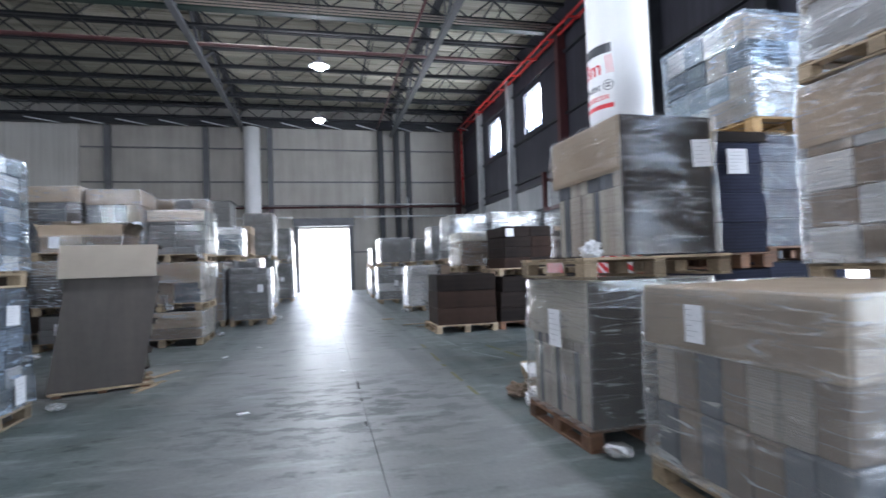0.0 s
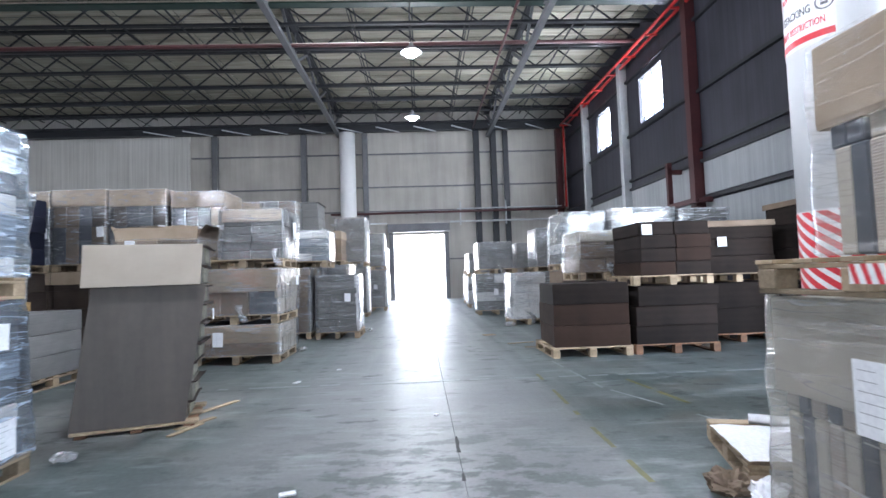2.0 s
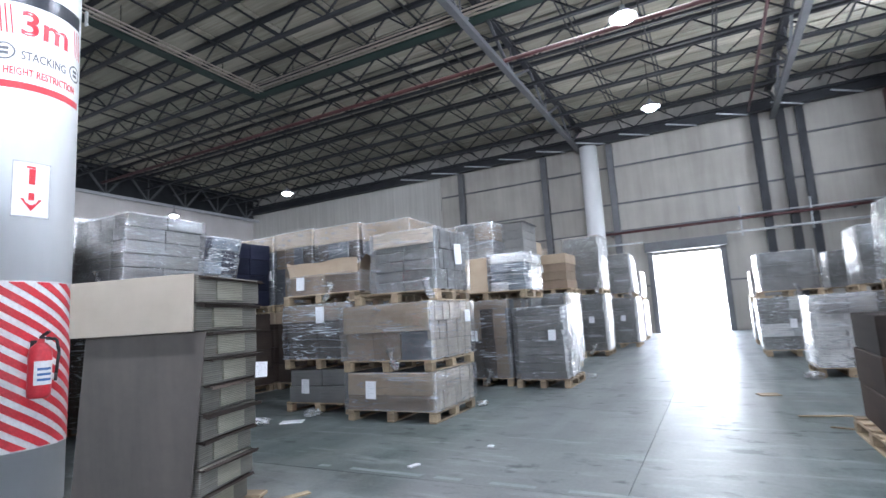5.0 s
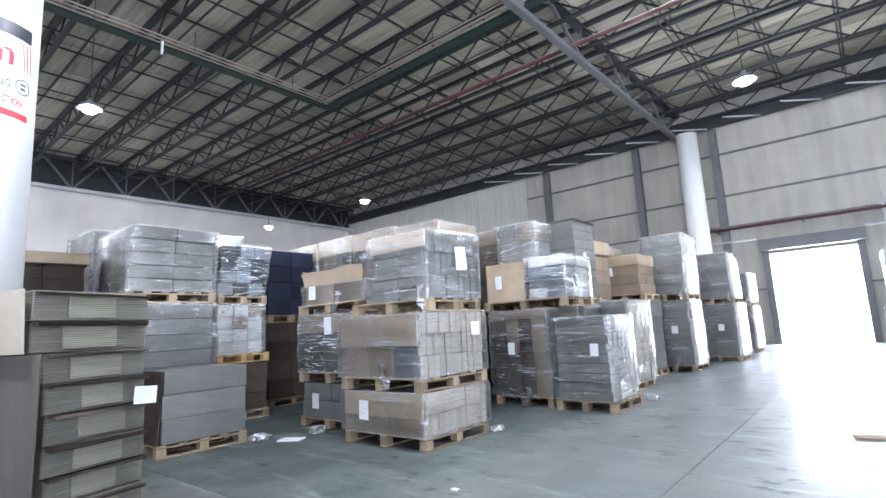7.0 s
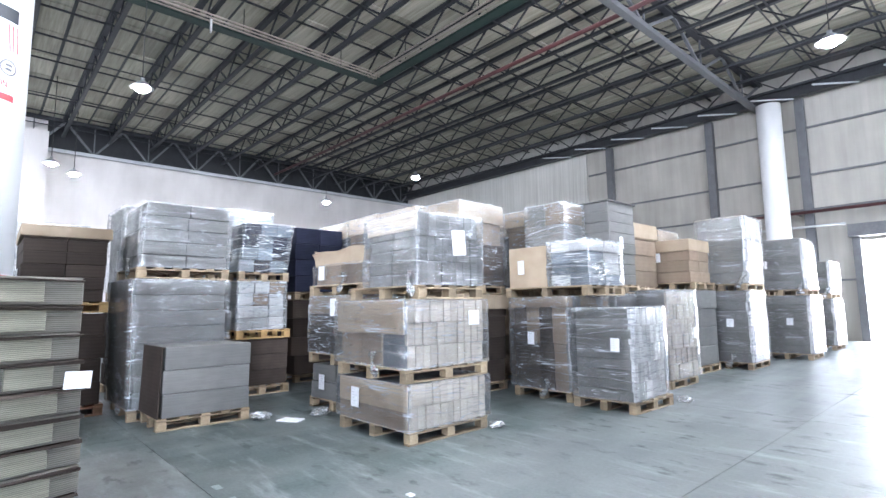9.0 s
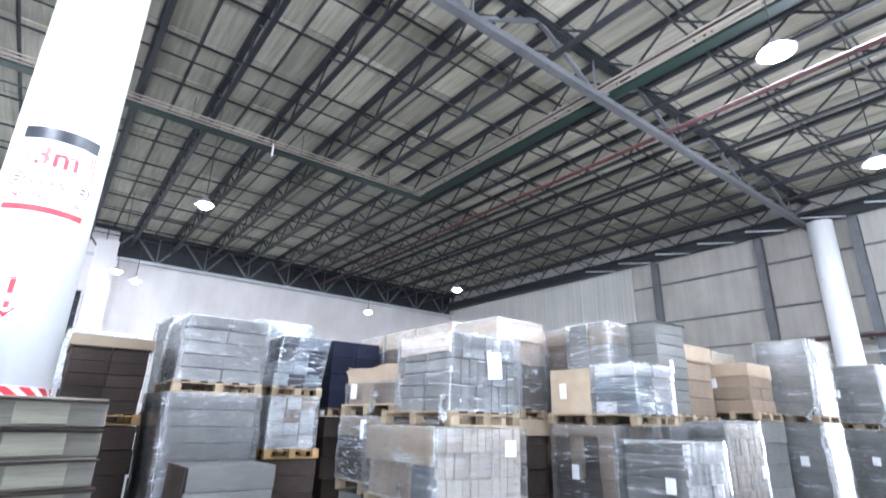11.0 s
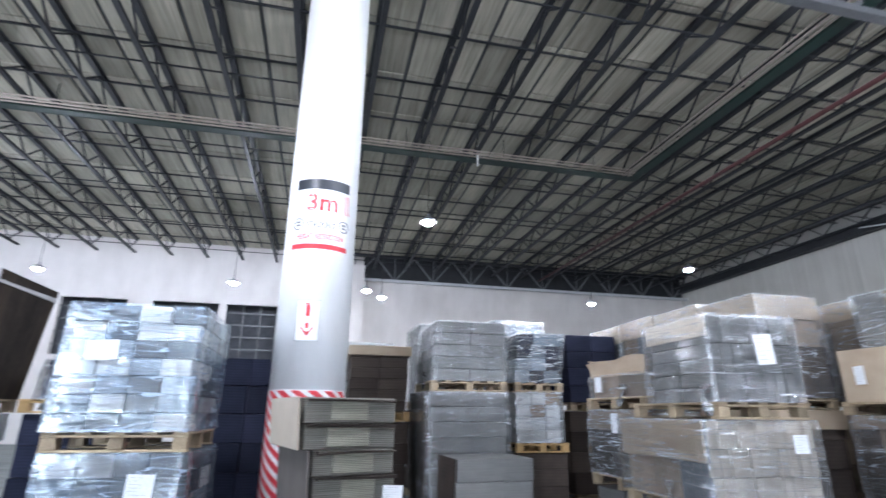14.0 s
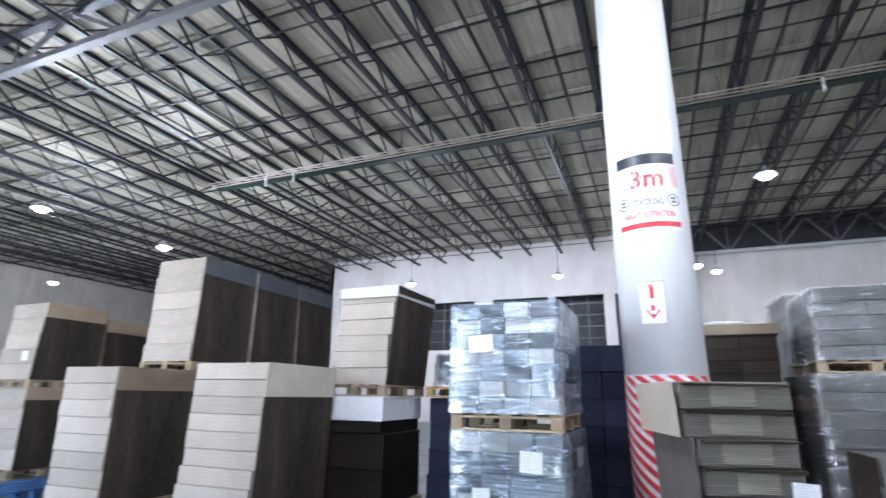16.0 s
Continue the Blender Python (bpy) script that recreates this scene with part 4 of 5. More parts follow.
for k, (x, y) in enumerate([(0, 9.35)] + LAMPS):
    hooded = x < -12 and y > 5
    power = 5.0 if y < -10 else 0.45 if hooded else 1.0 if y > 10 else 1.3
    # the unseen lamp at (0, 4.05) is stronger and aimed down, brightening the column
    down = (x, y) == (0, 4.05)
    li = new("lamp_light", bpy.data.lights.new("lamp_light", "SPOT" if down or hooded else "POINT"))
    li.data.shadow_soft_size, li.data.energy = 0.14, LAMP_W * power
    if down or hooded:
        li.data.spot_size, li.data.spot_blend = radians(165), 0.5
    if down:
        li.data.energy = LAMP_W * 2.4
    li.data.color = (0.92, 0.95, 1.0)
    li.matrix_world = pose(x, y, 6.72)


# ---- pallets ----
def pallet(cx, cy, z, w, d, rot=0.0, wood="wood", label="rough timber pallet, worn and pale"):
    """A timber pallet 0.15 m high whose deck boards run along its local x."""
    th = thing("pallet", label, "pallet", pose(cx, cy, z, 0, 0, rot), "pallets")
    mm = M[wood]
    w, d = round(w, 2), round(d, 2)
    top = box_mesh(w, 0.11, 0.02, 0.003, mm)
    run = box_mesh(0.10, d, 0.02, 0.003, mm)
    blk = box_mesh(0.11, 0.11, 0.088, 0.004, mm)
    n = max(4, int(d / 0.19))
    for k in range(n):
        link("deck_board", top, th, "", pose(random.uniform(-0.006, 0.006), -d / 2 + 0.055 + (d - 0.11) * k / (n - 1), 0.13, 0, 0, random.uniform(-0.5, 0.5)))
    for i in (-1, 0, 1):
        x = i * (w / 2 - 0.055)
        link("stringer", run, th, "", pose(x, 0, 0.109))
        link("runner", run, th, "", pose(x, 0, 0.0))
        for j in (-1, 0, 1):
            link("block", blk, th, "", pose(x, j * (d / 2 - 0.06), 0.0205))
    return th


# ---- pallet loads ----
def film_bm(w, d, h, lean=(0, 0), seed=0.0, amp=0.017):
    bm = bmesh.new()
    r = 0.035
    path = []
    for sx, sy, a0 in ((1, 1, 0), (-1, 1, 90), (-1, -1, 180), (1, -1, 270)):
        for k in range(3):
            a = radians(a0 + 45 * k)
            path.append((sx * (w / 2 - r) + r * math.cos(a), sy * (d / 2 - r) + r * math.sin(a)))
    ring = []
    for (x0, y0), (x1, y1) in zip(path, path[1:] + path[:1]):
        n = max(1, int(math.hypot(x1 - x0, y1 - y0) / 0.13))
        ring += [(x0 + (x1 - x0) * k / n, y0 + (y1 - y0) * k / n) for k in range(n)]
    rows = max(4, int(h / 0.09))
    grid = []
    for j in range(rows + 1):
        z = h * j / rows
        t = j / rows
        line = []
        for x, y in ring:
            s = 1 + 1.6 * amp * max(0.0, 0.45 + noise.noise(Vector((x * 3.1 + seed, y * 3.1, z * 7.0))))
            s -= 0.012 * (t > 0.97)
            line.append(bm.verts.new((x * s + lean[0] * t, y * s + lean[1] * t, z + 0.004 * t)))
        grid.append(line)
    n = len(ring)
    for a, b_ in zip(grid, grid[1:]):
        for k in range(n):
            bm.faces.new((a[k], a[(k + 1) % n], b_[(k + 1) % n], b_[k]))
    return bm


def load(x0, x1, y0, y1, z0, z1, mt="grey", n=5, nx=1, ny=1, cap=0.0, capm="cap", film="", labels=(), rot=0.0, jit=0.012, lean=(0.0, 0.0),
         name="carton_stack", text="stacked grey corrugated board bundles on a pallet", alt="", alt2="", side=None, cat="carton stack", gap=0.004, bev=0.008, ends=False, ribs=""):
    cx, cy, w, d = (x0 + x1) / 2, (y0 + y1) / 2, x1 - x0, y1 - y0
    rot += random.uniform(-1.8, 1.8)
    lean = (lean[0] + random.uniform(-0.045, 0.045), lean[1] + random.uniform(-0.045, 0.045))
    th = thing(name, text, cat, pose(cx, cy, z0, 0, 0, rot), "pallet loads")
    h = z1 - z0
    hb = h - (0.012 if cap else 0.0)
    lh, pw, pd = hb / n, w / nx, d / ny
    sway = random.uniform(0, 6.0)
    for k in range(n):
        t = (k + 0.5) / n
        ox, oy = lean[0] * t + random.uniform(-jit, jit), lean[1] * t + random.uniform(-jit, jit)
        if not cap:
            ox += 0.9 * jit * math.sin(sway + 3.1 * t)
        for i in range(nx):
            for j in range(ny):
                u = random.random()
                mm = M[alt] if alt and u < 0.4 else M[alt2] if alt2 and u < 0.65 else M[mt]
                me = box_mesh(pw - gap, pd - gap, lh - 0.003, bev, mm, "carton")
                link("carton", me, th, "", pose(ox + (i - (nx - 1) / 2) * pw + random.uniform(-jit, jit) * 0.5, oy + (j - (ny - 1) / 2) * pd + random.uniform(-jit, jit) * 0.5, k * lh, 0, 0, random.uniform(-1, 1) * jit * 70))
        if ends:
            # folded edges showing pale in the middle of the end, a dark flap sticking out between the bundles
            c_ = random.uniform(-0.04, 0.04) * d
            q = box_bm(0.02, d * random.uniform(0.4, 0.5), lh * 0.74, 0.003)
            part("folded_edge", q, M["edge_pale"], th, "pale folded carton edges", pose(ox + w / 2 + 0.001, oy + c_, k * lh + lh * 0.1))
            q = box_bm(0.12, d * 0.96, 0.006, 0.001)
            for v in q.verts:
                if v.co.x > 0:
                    v.co.z -= random.uniform(0.0, 0.03)
                    v.co.x += random.uniform(-0.03, 0.02)
            part("flap", q, M["kraft_dark"], th, "thin dark carton flap", pose(ox + w / 2 - 0.01, oy, (k + 1) * lh - 0.008))
    if cap:
        q = box_bm(w + 0.025 + 3 * jit, d + 0.02 + 3 * jit, cap, 0.008)
        for v in q.verts:
            if v.co.z < cap * 0.5:
                v.co.x *= 1 + random.uniform(0.0, 0.012)
                v.co.y *= 1 + random.uniform(0.0, 0.012)
                v.co.z += random.uniform(-0.012, 0.012)
        part("cap", q, M[capm], th, "cardboard cap over the top", pose(lean[0], lean[1], h - cap))
    # boards on one side of a load; the darkest stand in for its shade
    for face, band, m1, m2 in side or ():
        sy = 1 if face == "y" else -1
        tilt = math.degrees(math.atan2(lean[1], h))
        q = box_bm(w + 0.02, 0.014, h - band, 0.003)
        for v in q.verts:
            v.co.x += lean[0] * v.co.z / h
        if not m1:
            q.free()
        else:
            part("side_board", q, M[m1], th, "plain brown side board", pose(0, sy * (d / 2 + 0.024 + jit), 0, -tilt, 0, 0))
        if band:
            q = box_bm(w + 0.03, 0.016, band, 0.003)
            for v in q.verts:
                v.co.x += lean[0] * (v.co.z + h - band) / h
            part("top_band", q, M[m2], th, "lighter top band", pose(0, sy * (d / 2 + 0.026 + jit) + lean[1] * (h - band) / h, h - band, -tilt, 0, 0))
    if ribs:
        # stood-up bundles showing their edges on the end of the load; pale ones also paint in the light on it
        cols, rows_ = max(3, int(d / 0.10)), max(2, int(h / 0.24))
        me = box_mesh(0.05, d / cols - 0.004, h / rows_ - 0.005, 0.004, M[ribs], "bundle_edge")
        for i in range(cols):
            for j in range(rows_):
                t = (j + 0.5) / rows_
                o = w / 2 + jit - 0.025 + random.uniform(0.0, 0.028) + lean[0] * t
                link("bundle_edge", me, th, "", pose(o, -d / 2 + d * (i + 0.5) / cols + lean[1] * t + random.uniform(-0.0015, 0.0015), h * j / rows_ + 0.001, 0, 0, random.uniform(-2.5, 2.5)))
    if film and random.random() < 0.6:
        # a slack end of the film hanging over the pallet
        q = bmesh.new()
        sx, last = random.choice((0.1, 0.45)), None
        for j in range(7):
            t = j / 6
            c = Vector((w * sx + 0.05 * math.sin(4 * t + sway), -d / 2 - 0.035 - jit - 0.03 * t, 0.16 - 0.28 * t))
            hw = 0.035 + 0.03 * abs(math.sin(5 * t + sway))
            ring = [q.verts.new(c + Vector((a * hw, b * 0.008 + 0.02 * math.sin(9 * t + a * 2), 0))) for a, b in ((-1, 0), (-0.3, -1.4), (0.3, 0.6), (1, -0.4), (0.3, 1.6), (-0.3, 1.0))]
            if last:
                for a in range(6):
                    q.faces.new((last[a], last[(a + 1) % 6], ring[(a + 1) % 6], ring[a]))
            last = ring
        part("film_tail", q, M["film_scrap"], th, "loose twisted end of stretch film", None, True)
    if film:
        q = film_bm(w + (0.105 if ribs else 0.065) + 2 * jit, d + (0.12 if side else 0.065) + 2 * jit, h + 0.005, lean, x0 * 3.7 + y0)
        part("stretch_film", q, M[film], th, "clear creased stretch film", None, True)
    for face, u, v, lw, lh_ in labels:
        lw, lh_ = lw * 0.8, lh_ * 0.8
        o = (0.076 if ribs or side and film else 0.058 if film else 0.034 if side else 0.022) + jit
        t = v
        m_ = {"x": pose(w / 2 + o + lean[0] * t, u * d, v * h, 90, 0, 90), "-x": pose(-w / 2 - o + lean[0] * t, u * d, v * h, 90, 0, -90), "-y": pose(u * w + lean[0] * t, -d / 2 - o + lean[1] * t, v * h, 90, 0, 0),
              "y": pose(u * w, d / 2 + o, v * h, 90, 0, 180)}[face]
        q = bmesh.new()
        add_box(q, -lw / 2, lw / 2, -lh_ / 2, lh_ / 2, 0, 0.002)
        lab = part("label_sheet", q, M["paper"], th, "white printed paper sheet", m_ @ pose(0, 0, 0, 0, 0, random.uniform(-4, 4)))
        q = bmesh.new()
        for k in range(6):
            zz = lh_ * (0.36 - 0.14 * k)
            add_box(q, -lw * 0.4, lw * random.uniform(-0.1, 0.4), zz, zz + lh_ * 0.014, 0.0022, 0.003)
        part("print", q, M["ink"], lab)
    return th


def pal(x0, x1, y0, y1, z, wood="wood", rot=0.0):
    return pallet((x0 + x1) / 2, (y0 + y1) / 2, z, x1 - x0, y1 - y0, rot + random.uniform(-1.5, 1.5), wood)


WRAP = "cartons wrapped in shiny creased stretch film on a pallet"
BROWN = "brown cardboard bundles with a tan cap on a pallet"
DARKT = "dark brown stacked cardboard on a pallet"

# wrapped twin stack beside the column
pal(-3.9, -2.72, 4.6, 5.65, 0)
load(-3.88, -2.74, 4.62, 5.62, 0.15, 1.22, "blue_carton", 6, 3, 4, 0, "cap", "film_blue", [("x", -0.25, 0.45, 0.2, 0.3), ("x", 0.2, 0.78, 0.25, 0.22), ("x", 0.25, 0.15, 0.2, 0.3)], 0, 0.014, text=WRAP, alt="slate", alt2="white_carton")
pal(-3.9, -2.72, 4.55, 5.6, 1.23)
load(-3.88, -2.74, 4.58, 5.56, 1.38, 2.4, "blue_carton", 7, 3, 4, 0, "cap", "film_blue", [("x", -0.2, 0.62, 0.3, 0.2)], 0, 0.014, text=WRAP, alt="slate", alt2="white_carton")

# leaning brown stack with a big lid
th = thing("slip_board", "thin rough timber skid under the leaning stack", "skid", pose(-2.56, 6.86, 0, 0, 0, 17))
for y_ in (-0.33, 0.0, 0.33):
    part("board", box_bm(1.0, 0.12, 0.025, 0.004), M["wood"], th, "", pose(0, y_, 0.03))
for x_ in (-0.42, 0.0, 0.42):
    part("runner", box_bm(0.09, 0.78, 0.028, 0.004), M["wood_dark"], th, "", pose(x_, 0, 0))
load(-3.05, -2.17, 6.52, 7.14, 0.057, 1.29, "edge", 7, 1, 1, 0, "cap", "", [("x", 0.3, 0.75, 0.2, 0.14)], 17.8, 0.02, (0.16, -0.06), "leaning_board_stack", "leaning stack of flat cartons behind a brown board",
     cat="carton stack", side=[("-y", 0.0, "taupe", "cap")], ends=True)
load(-2.88, -1.98, 6.39, 7.09, 1.29, 1.65, "edge", 2, 1, 1, 0, "cap", "", (), 17.8, 0.01, name="lid_bundle", text="bundle of flat cartons with a tan front board", side=[("-y", 0.0, "cap_pale", "cap")], ends=True)

# grey low bundle and tall wrapped stack behind it
pal(-5.62, -4.75, 8.32, 9.42, 0)
load(-5.58, -4.77, 8.35, 9.4, 0.15, 0.99, "grey", 3, 1, 1, 0, "cap", "", (), 0, 0.012, side=[("-y", 0.0, "kraft_dark", "cap")])
pal(-6.95, -5.64, 8.2, 9.4, 0)
load(-6.9, -5.66, 8.22, 9.38, 0.15, 1.85, "grey", 8, 2, 1, 0, "cap", "film", (), 0, 0.012, side=[("-y", 0.0, "shaded_brown", "cap")])
pal(-6.9, -5.62, 8.2, 9.4, 1.86)
load(-6.85, -5.66, 8.25, 9.35, 2.01, 2.9, "grey", 5, 4, 2, 0, "cap", "film", (), 0, 0.012, text=WRAP)
# dark brown stack on an orange pallet
pal(-7.9, -6.5, 7.0, 8.05, 0, "wood_dark")
load(-7.85, -6.55, 7.02, 8.02, 0.15, 1.4, "kraft_dark", 4, 1, 1, 0, "cap", "", (), 0, 0.015, text=DARKT)
pal(-7.9, -6.5, 7.0, 8.05, 1.41, "wood_yellow")
load(-7.85, -6.55, 7.05, 8.0, 1.56, 2.6, "kraft_dark", 6, 1, 2, 0.16, "cap", "", (), 0, 0.02, text=DARKT)
# wrapped small cartons, two tiers and more behind
pal(-7.6, -6.5, 9.85, 10.8, 0)
load(-7.55, -6.55, 9.87, 10.78, 0.15, 0.92, "kraft_dark", 3, 1, 1, text=DARKT)
pal(-7.6, -6.5, 9.85, 10.8, 0.93, "wood_yellow")
load(-7.55, -6.55, 9.9, 10.7, 1.08, 1.9, "white_carton", 4, 2, 3, 0, "cap", "film_heavy", text=WRAP, alt="kraft")
pal(-7.6, -6.5, 9.85, 10.75, 1.91)
load(-7.55, -6.55, 9.9, 10.7, 2.06, 2.9, "navy", 4, 2, 3, 0, "cap", "film_heavy", text=WRAP, alt="blue_carton", lean=(0.06, 0.05))
for x0, y0, zt, mt, fl in ((-9.0, 9.9, 3.35, "blue_carton", "film_heavy"), (-9.0, 8.4, 3.2, "grey", "film"), (-10.4, 10.6, 3.4, "kraft", "film"), (-9.6, 12.5, 3.25, "kraft", "film"), (-8.55, 11.3, 3.05, "navy", ""),
                           (-10.5, 7.0, 3.0, "white_carton", "film_heavy")):
    pal(x0, x0 + 1.2, y0, y0 + 1.1, 0)
    load(x0, x0 + 1.2, y0, y0 + 1.1, 0.15, 1.6, "kraft_dark", 4, 1, 2, text=DARKT)
    pal(x0, x0 + 1.2, y0, y0 + 1.1, 1.61)
    load(x0 + 0.03, x0 + 1.17, y0 + 0.03, y0 + 1.07, 1.76, zt, mt, 4, 2, 2, 0, "cap", fl, text=WRAP if fl else DARKT)

# three-tier stack at the aisle
pal(-3.52, -2.17, 10.03, 11.22, 0)
load(-3.48, -2.2, 10.06, 11.18, 0.15, 0.62, "slate", 2, 3, 2, 0, "cap", "film", [("-y", -0.2, 0.55, 0.2, 0.28)], 0, 0.01, text=BROWN, side=[("-y", 0.28, "kraft", "cap")], ribs="pale")
pal(-3.54, -2.15, 10.0, 11.22, 0.63)
load(-3.5, -2.18, 10.04, 11.15, 0.78, 1.5, "slate", 2, 3, 2, 0, "cap", "film", [("x", 0.3, 0.72, 0.2, 0.2)], 0, 0.012, text="brown and dark cartons in stretch film behind a deep tan board", alt="kraft", alt2="umber", side=[("-y", 0.36, "", "cap")], ribs="pale")
pal(-3.4, -2.1, 10.1, 11.1, 1.51)
load(-3.05, -2.14, 10.15, 11.02, 1.66, 2.46, "grey", 6, 2, 2, 0, "cap", "film", [("x", 0.1, 0.6, 0.25, 0.35)], 0, 0.012, side=[("-y", 0.2, "", "cap_pale")], ribs="grey")
# mixed stack behind it
pal(-5.0, -3.75, 10.4, 11.5, 0)
load(-4.95, -3.8, 10.42, 11.45, 0.15, 0.63, "grey", 2, 2, 1, 0, "cap", "", [("-y", -0.2, 0.5, 0.18, 0.26)], 3, 0.03)
pal(-5.0, -3.65, 10.38, 11.5, 0.64)
load(-4.95, -3.7, 10.4, 11.45, 0.79, 1.6, "kraft_dark", 3, 2, 2, 0.25, "kraft", "film_heavy", [("-y", 0.1, 0.8, 0.2, 0.3)], 0, 0.02, text=WRAP)
pal(-5.0, -3.6, 10.38, 11.5, 1.61)
th = load(-4.9, -3.6, 10.45, 11.4, 1.76, 2.05, "kraft", 1, 2, 1, 0, "cap", "film", [("-y", -0.3, 0.6, 0.2, 0.25)], 0, 0.01, name="open_carton", text="open brown carton with raised flaps and crumpled film", cat="carton")


def sagging_flap(w, h, m, material, droop, seed):
    """A thin carton flap, bent and wavy along its free edge."""
    q = bmesh.new()
    nx_, nz_ = 10, 4
    rows_ = []
    for side_ in (0.0, 0.008):
        for j in range(nz_ + 1):
            t = j / nz_
            rows_.append([q.verts.new((w * (i / nx_ - 0.5) * (1 + 0.03 * t), side_ + droop * t * t + 0.05 * t * noise.noise(Vector((i * 0.35, seed, t))),
                                       h * t * (1 - 0.35 * abs(droop)) * (1 + 0.35 * noise.noise(Vector((i * 0.22 + seed, 3.0, 0)))))) for i in range(nx_ + 1)])
    k = nz_ + 1
    for j in range(nz_):
        for i in range(nx_):
            q.faces.new((rows_[j][i], rows_[j][i + 1], rows_[j + 1][i + 1], rows_[j + 1][i]))
            q.faces.new((rows_[k + j][i], rows_[k + j + 1][i], rows_[k + j + 1][i + 1], rows_[k + j][i + 1]))
    for i in range(nx_):
        q.faces.new((rows_[nz_][i], rows_[nz_][i + 1], rows_[k + nz_][i + 1], rows_[k + nz_][i]))
    return part("flap", q, M[material], th, "", m)


sagging_flap(1.3, 0.22, pose(0, -0.5, 0.27, -4), "cap", -0.05, 1.7)
sagging_flap(1.3, 0.30, pose(0.02, 0.47, 0.27, 0), "kraft", -0.10, 4.1)
sagging_flap(0.9, 0.26, pose(-0.65, 0, 0.27, 0, 0, 90), "cap", 0.10, 7.3)
sagging_flap(0.9, 0.26, pose(0.65, 0, 0.27, 0, 0, -90), "kraft", 0.16, 9.9)
# brown capped row
for k, (a, b_, zt) in enumerate(((-8.5, -7.42, 3.28), (-7.35, -6.27, 3.3), (-6.17, -5.05, 3.28), (-4.94, -3.9, 3.2))):
    pal(a, b_, 12.5, 13.6, 0)
    load(a + 0.02, b_ - 0.02, 12.52, 13.58, 0.15, 1.62, "kraft_dark", 4, 1, 1, 0.25, "cap", "", (), 0, 0.012, text=DARKT)
    pal(a, b_, 12.5, 13.6, 1.63)
    load(a + 0.02, b_ - 0.02, 12.52, 13.58, 1.78, zt, "kraft_dark", 2, 4, 2, 0.34, "cap", "film", [("-y", 0.45, 0.42, 0.18, 0.26)], 0, 0.012, text=BROWN, alt="kraft", alt2="slate")
# tall dark stack and cartons on it
pal(-3.42, -2.34, 13.2, 14.3, 0)
load(-3.4, -2.36, 13.22, 14.28, 0.15, 1.55, "kraft_dark", 2, 4, 1, 0.16, "kraft", "film", [("-y", -0.1, 0.55, 0.16, 0.24)], 0, 0.012, text=DARKT, alt="kraft", ribs="grey")
pal(-3.5, -1.95, 13.15, 14.2, 1.56)
load(-3.45, -2.68, 13.2, 13.75, 1.71, 2.36, "cap", 1, 1, 1, 0, "cap", "", [("-y", -0.15, 0.5, 0.16, 0.28)], 0, 0.01, name="carton", text="tan cardboard carton with a white label", cat="carton")
load(-2.62, -1.97, 13.2, 14.1, 1.71, 2.38, "blue_carton", 4, 2, 2, 0, "cap", "film_heavy", (), 0, 0.02, text=WRAP, alt="white_carton")
load(-3.5, -2.75, 13.8, 14.35, 1.71, 3.15, "grey", 4, 2, 1, 0.0, "cap", "film_heavy", (), 0, 0.012, text=WRAP, alt="kraft")
# grey stack at the aisle, the light on its end put into white bundle edges
pal(-2.2, -1.25, 13.04, 14.1, 0)
load(-2.15, -1.33, 13.07, 14.02, 0.15, 1.38, "grey", 9, 1, 1, 0.02, "grey", "film", [("-y", 0.28, 0.6, 0.16, 0.22)], 0, 0.01, ribs="white_carton")
# tall grey stack behind
pal(-3.3, -2.35, 14.55, 15.5, 0)
load(-3.28, -2.37, 14.57, 15.48, 0.15, 1.6, "grey", 4, 1, 1, 0, "cap", "film")
pal(-3.3, -2.35, 14.55, 15.5, 1.61)
load(-3.25, -2.4, 14.57, 15.45, 1.76, 3.22, "grey", 8, 1, 1, 0.02, "grey", "", [("x", -0.1, 0.5, 0.14, 0.26)], 0, 0.012)
pal(-2.6, -1.8, 15.3, 16.4, 0)
load(-2.58, -1.82, 15.32, 16.38, 0.15, 1.66, "grey", 6, 1, 1, 0.03, "grey", "film", [("x", 0.3, 0.5, 0.14, 0.22)], ribs="pale")
pal(-3.15, -2.2, 17.5, 18.6, 0)
load(-3.12, -2.22, 17.52, 18.58, 0.15, 1.7, "grey", 4, 1, 1)
pal(-3.15, -2.2, 17.5, 18.6, 1.71)
load(-3.08, -2.26, 17.52, 18.5, 1.86, 2.77, "kraft", 4, 1, 2, 0.25, "cap", "", [("-y", -0.3, 0.6, 0.16, 0.24)], text=BROWN)
pal(-3.75, -2.8, 16.2, 17.3, 0)
load(-3.7, -2.8, 16.2, 17.3, 0.15, 1.6, "kraft", 4, 1, 1, text=BROWN)
pal(-3.75, -2.8, 16.2, 17.3, 1.61)
load(-3.7, -2.85, 16.25, 17.25, 1.76, 3.05, "kraft", 4, 1, 1, 0.3, "cap", "", (), text=BROWN)
